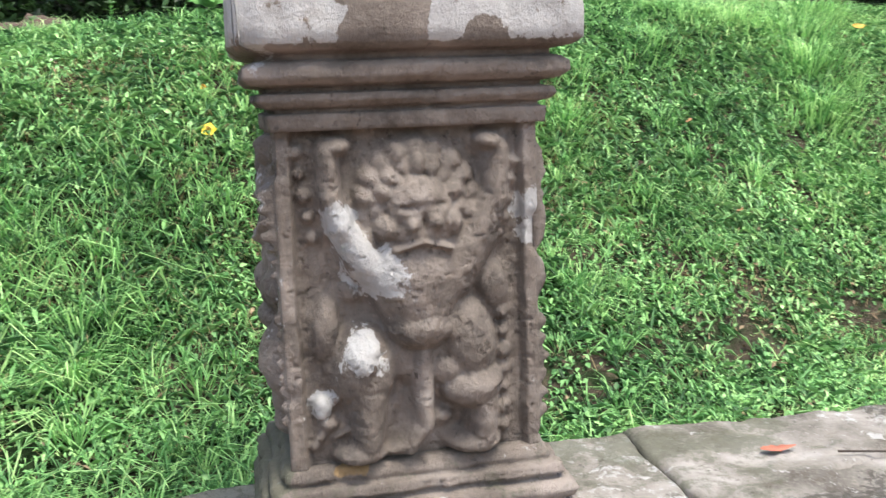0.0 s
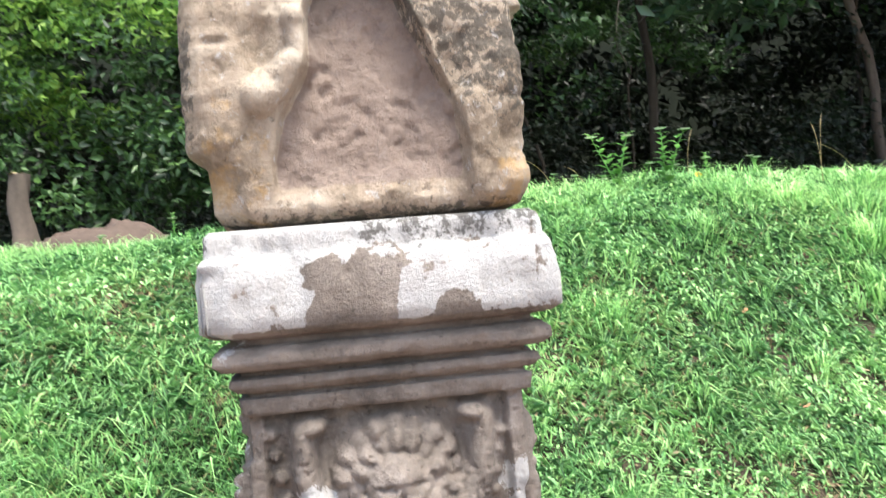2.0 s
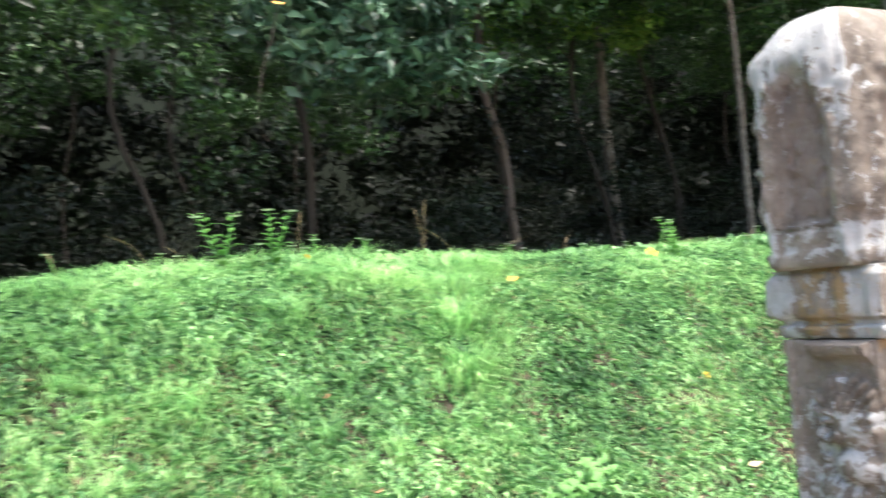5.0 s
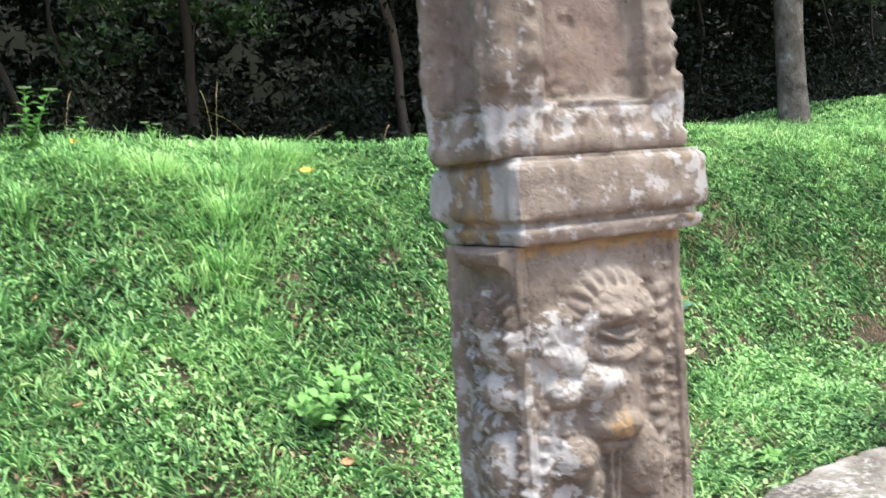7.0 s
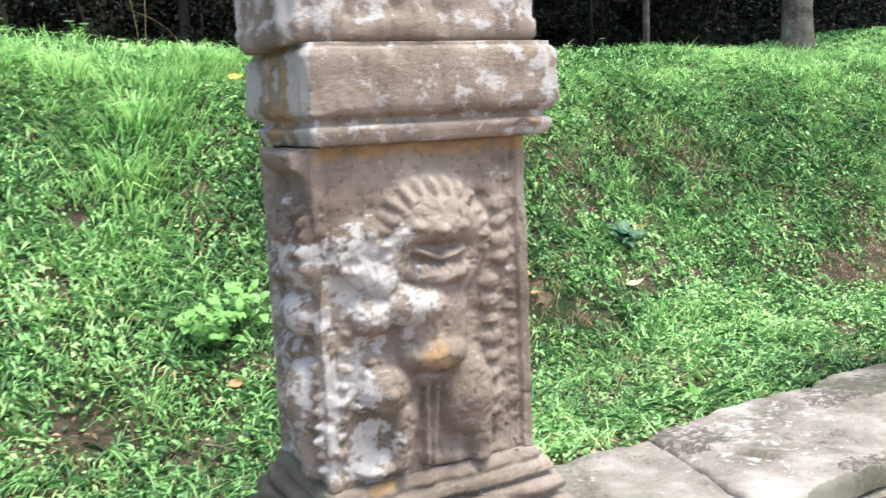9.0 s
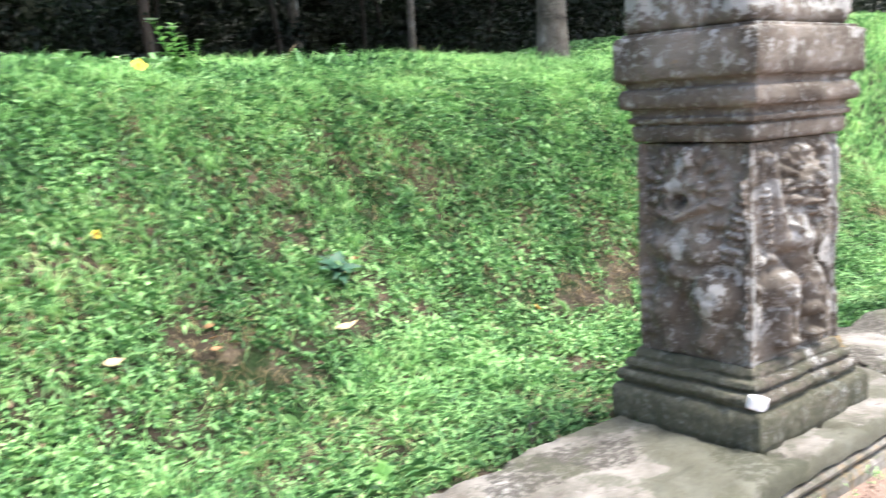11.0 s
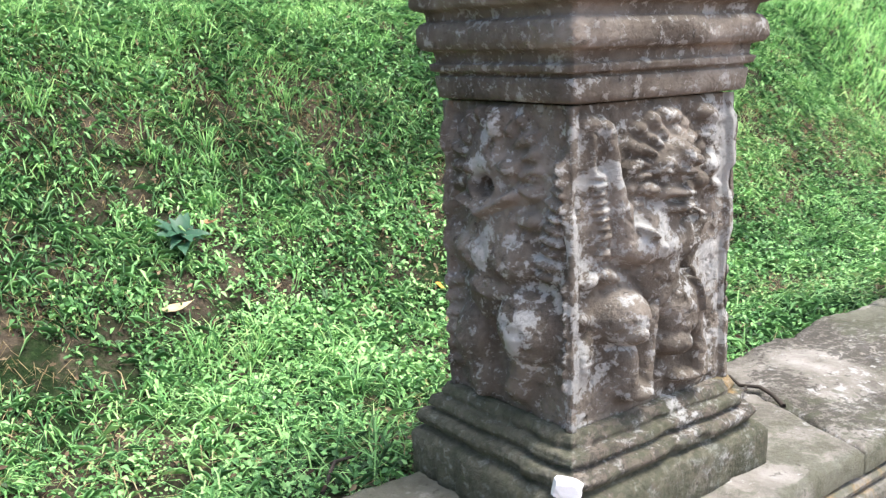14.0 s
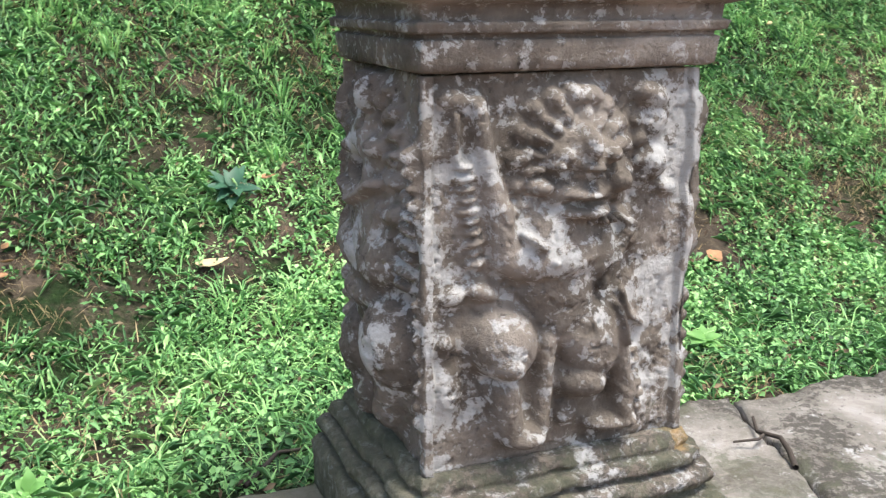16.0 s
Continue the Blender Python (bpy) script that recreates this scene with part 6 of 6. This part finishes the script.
wildflower(1.66, 5.36, 0.24, 3, 1)
wildflower(4.42, 5.6, 0.36, 4, 2)
wildflower(4.6, 5.8, 0.24, 5, 1)
for k in range(52):
    fx = rng.uniform(-2.0, 10.5)
    wildflower(fx, float(toe(fx)) + rng.uniform(1.85, 2.9), rng.uniform(0.10, 0.22), 30 + k, 1)


def leaf_plant(name, x, y, count, length, width, mat, label, rise, seed, lift=0.01):
    """Leaves spreading from one root."""
    r = random.Random(seed)
    z = gz(x, y)
    thing = tagged(new(name), label, "plant")
    thing.matrix_world = pose(x, y, z + lift, 28, 0, 0)
    for k in range(count):
        v, f = blade_leaf(length * r.uniform(0.6, 1.1), width * r.uniform(0.7, 1.1), -0.45, 0.25, 9, 0.1, seed + k)
        ob = part("leaf", mesh_from("leaf", v, f, mat), thing)
        ob.matrix_basis = pose(0, 0, rise * r.random(), r.uniform(-12, 12), -r.uniform(5, 45), 360 * k / count + r.uniform(-15, 15))
        if count > 40:
            ob.matrix_basis = pose(r.gauss(0, 0.045), r.gauss(0, 0.03), 0, 0, 0, 0) @ ob.matrix_basis
    return thing


leaf_plant("rosette_plant", 4.46, 4.22, 15, 0.115, 0.05, M_ROSETTE, "blue-green rosette plant with toothed leaves", 0.03, 3, 0.03)
leaf_plant("leafy_herb", 2.16, 3.78, 60, 0.062, 0.034, M_BROAD, "bushy bright green herb with broad leaves", 0.16, 9, 0.03)
leaf_plant("leafy_herb", 2.30, 3.86, 48, 0.058, 0.032, M_BROAD, "bushy bright green herb with broad leaves", 0.14, 19, 0.03)
leaf_plant("leafy_herb", 5.8, 3.2, 22, 0.07, 0.035, M_BROAD, "bright green broad-leaved herb behind the kerb", 0.06, 29, 0.02)
leaf_plant("leafy_herb", 3.75, 2.98, 20, 0.065, 0.033, M_BROAD, "bright green broad-leaved herb behind the kerb", 0.05, 39, 0.02)
leaf_plant("leafy_herb", -0.75, 5.2, 16, 0.12, 0.07, M_BROAD, "leafy herb on the crest of the bank", 0.14, 49, 0.05)


def stalk(x, y, tall, lean, turn, seed):
    """A dry grass stalk with a seed head, arching over."""
    z = gz(x, y)
    path = [(lean * t * t * math.cos(turn), lean * t * t * math.sin(turn), tall * (t - 0.25 * t ** 3)) for t in [k / 10 for k in range(11)]]
    v, f = tube(path, [0.0013] * 7 + [0.002, 0.003, 0.002, 0.0008], 6)
    ob = new("grass_stalk", mesh_from("grass_stalk", v, f, M_STRAW))
    ob.location = (x, y, z)
    return tagged(ob, "dry arching grass stalk on the crest", "grass", "dry stalks on the crest")


for x, y, tall, lean, turn in [(0.75, 5.2, 0.36, -0.22, 0.1), (0.95, 5.3, 0.25, -0.12, 0.0), (2.55, 5.35, 0.42, -0.30, 0.0), (2.75, 5.3, 0.32, 0.30, 0.2), (2.3, 5.3, 0.55, -0.05, 0.0), (2.35, 5.4, 0.62, 0.04, 0.3), (1.6, 5.5, 0.45, 0.05, 0.0), (3.4, 5.5, 0.3, 0.1, 0.5), (0.3, 5.0, 0.3, 0.1, 2.0), (-0.1, 5.2, 0.28, -0.1, 1.0), (5.1, 5.6, 0.3, 0.1, 0.0), (6.3, 5.7, 0.26, -0.1, 0.0)]:
    stalk(x, y, tall, lean, turn, 1)


def twig(name, points, radius, label):
    n = 7
    verts, faces = [], []
    for k, p in enumerate(points):
        a = Vector(points[min(k + 1, len(points) - 1)]) - Vector(points[max(k - 1, 0)])
        side = a.cross(Vector((0, 0, 1))).normalized()
        up = side.cross(a).normalized()
        r = radius * (1 - 0.6 * k / len(points))
        for i in range(n):
            w = 2 * math.pi * i / n
            verts.append(tuple(Vector(p) + side * r * math.cos(w) + up * r * math.sin(w)))
    faces = [(k * n + i, k * n + (i + 1) % n, (k + 1) * n + (i + 1) % n, (k + 1) * n + i) for k in range(len(points) - 1) for i in range(n)]
    return tagged(new(name, mesh_from(name, verts, faces, M_TWIG)), label, "twig")


top = KERB_TOP + 0.010
twig("twig", [(5.20, 2.14, top), (5.23, 2.19, top + 0.006), (5.26, 2.25, top + 0.004), (5.24, 2.30, top), (5.28, 2.36, top)], 0.007, "dark bent twig lying on the kerb")
twig("twig", [(5.24, 2.28, top), (5.20, 2.25, top + 0.012), (5.15, 2.27, top + 0.006)], 0.004, "thin forked dark twig on the kerb")
twig("twig", [(0.66, 2.26, top), (0.76, 2.22, top + 0.003), (0.84, 2.24, top), (0.94, 2.18, top)], 0.003, "thin dark twig on the kerb")
twig("twig", [(4.2, 2.75, gz(4.2, 2.75) + 0.02), (4.3, 2.86, gz(4.3, 2.86) + 0.05), (4.38, 2.90, gz(4.38, 2.9) + 0.03), (4.48, 2.92, gz(4.48, 2.92) + 0.04)], 0.006, "dark twig on bare soil behind the kerb")

# white chip of stone stuck on a plinth
bm = bmesh.new()
bmesh.ops.create_icosphere(bm, subdivisions=3, radius=1.0)
for vert in bm.verts:
    p = vert.co
    s = 1 + 0.30 * (noise.noise(p * 1.6) + 0.4 * noise.noise(p * 4))
    vert.co = Vector((max(-0.75, min(0.8, p.x * s)) * 0.034, max(-0.7, min(0.7, p.y * s)) * 0.020, max(-0.7, min(0.62, p.z * s)) * 0.026))
chip_mesh = bpy.data.meshes.new("stone_chip")
bm.to_mesh(chip_mesh)
bm.free()
chip_mesh.materials.append(M_CHIP)
chip = new("stone_chip", chip_mesh)
chip.matrix_world = pose(4.292, 1.998, 0.172, 10, 14, -35)
tagged(chip, "white chip of stone resting on a pillar plinth", "stone")

# stump and dug earth at the edge of the woods
stump = tagged(new("tree_stump"), "pale cut tree stump standing in bare earth", "stump")
sx, sy = -2.80, 8.0
sz = gz(sx, sy)
stump.location = (sx, sy, sz - 0.02)
path = [(0.01 * math.sin(k), 0, 0.62 * k / 8) for k in range(9)]
v, f = tube(path, [0.14, 0.105, 0.088, 0.082, 0.080, 0.078, 0.078, 0.076, 0.074], 16)
part("stump_trunk", mesh_from("stump_trunk", v, f, M_STUMP), stump)
v = [(0.072 * math.cos(2 * math.pi * k / 16), 0.072 * math.sin(2 * math.pi * k / 16), 0.622 + 0.004 * (k % 3)) for k in range(16)]
part("cut_face", mesh_from("cut_face", v, [tuple(range(16))], M_TAN_LEAF, None, False), stump)

n = 46
u, w = np.meshgrid(np.linspace(-1, 1, n), np.linspace(-1, 1, n))
hx, hy = -2.2 + 0.62 * u, 8.0 + 0.5 * w
hump = np.clip(1 - u * u - w * w, 0, 1) ** 0.7
hz = ground_z(hx, hy) - 0.03 + hump * (0.13 + 0.35 * (fbm(hx * 5, hy * 5, 77, 4) - 0.4))
hv = np.stack([hx.ravel(), hy.ravel(), hz.ravel()], 1)
hf = [(j * n + i, j * n + i + 1, (j + 1) * n + i + 1, (j + 1) * n + i) for j in range(n - 1) for i in range(n - 1)]
tagged(new("earth_mound", mesh_from("earth_mound", hv, hf, M_EARTH)), "low mound of freshly dug brown earth", "mound", kind="structure")

# a liana with one orange leaf caught on it
twig("vine", [(2.35, 9.2, 5.4), (2.6, 9.2, 5.0), (2.78, 9.2, 4.5), (2.80, 9.2, 4.2), (2.72, 9.2, 3.9), (2.58, 9.2, 3.5), (2.52, 9.2, 3.2), (2.5, 9.2, 2.95), (2.58, 9.2, 2.8)], 0.010, "thin dark liana hanging in the woods")
fallen_leaf(2.72, 9.15, 4.18, 0.14, 0.07, M_ORANGE_LEAF, 10, "orange dead leaf caught on a hanging liana", 40, seed=60)
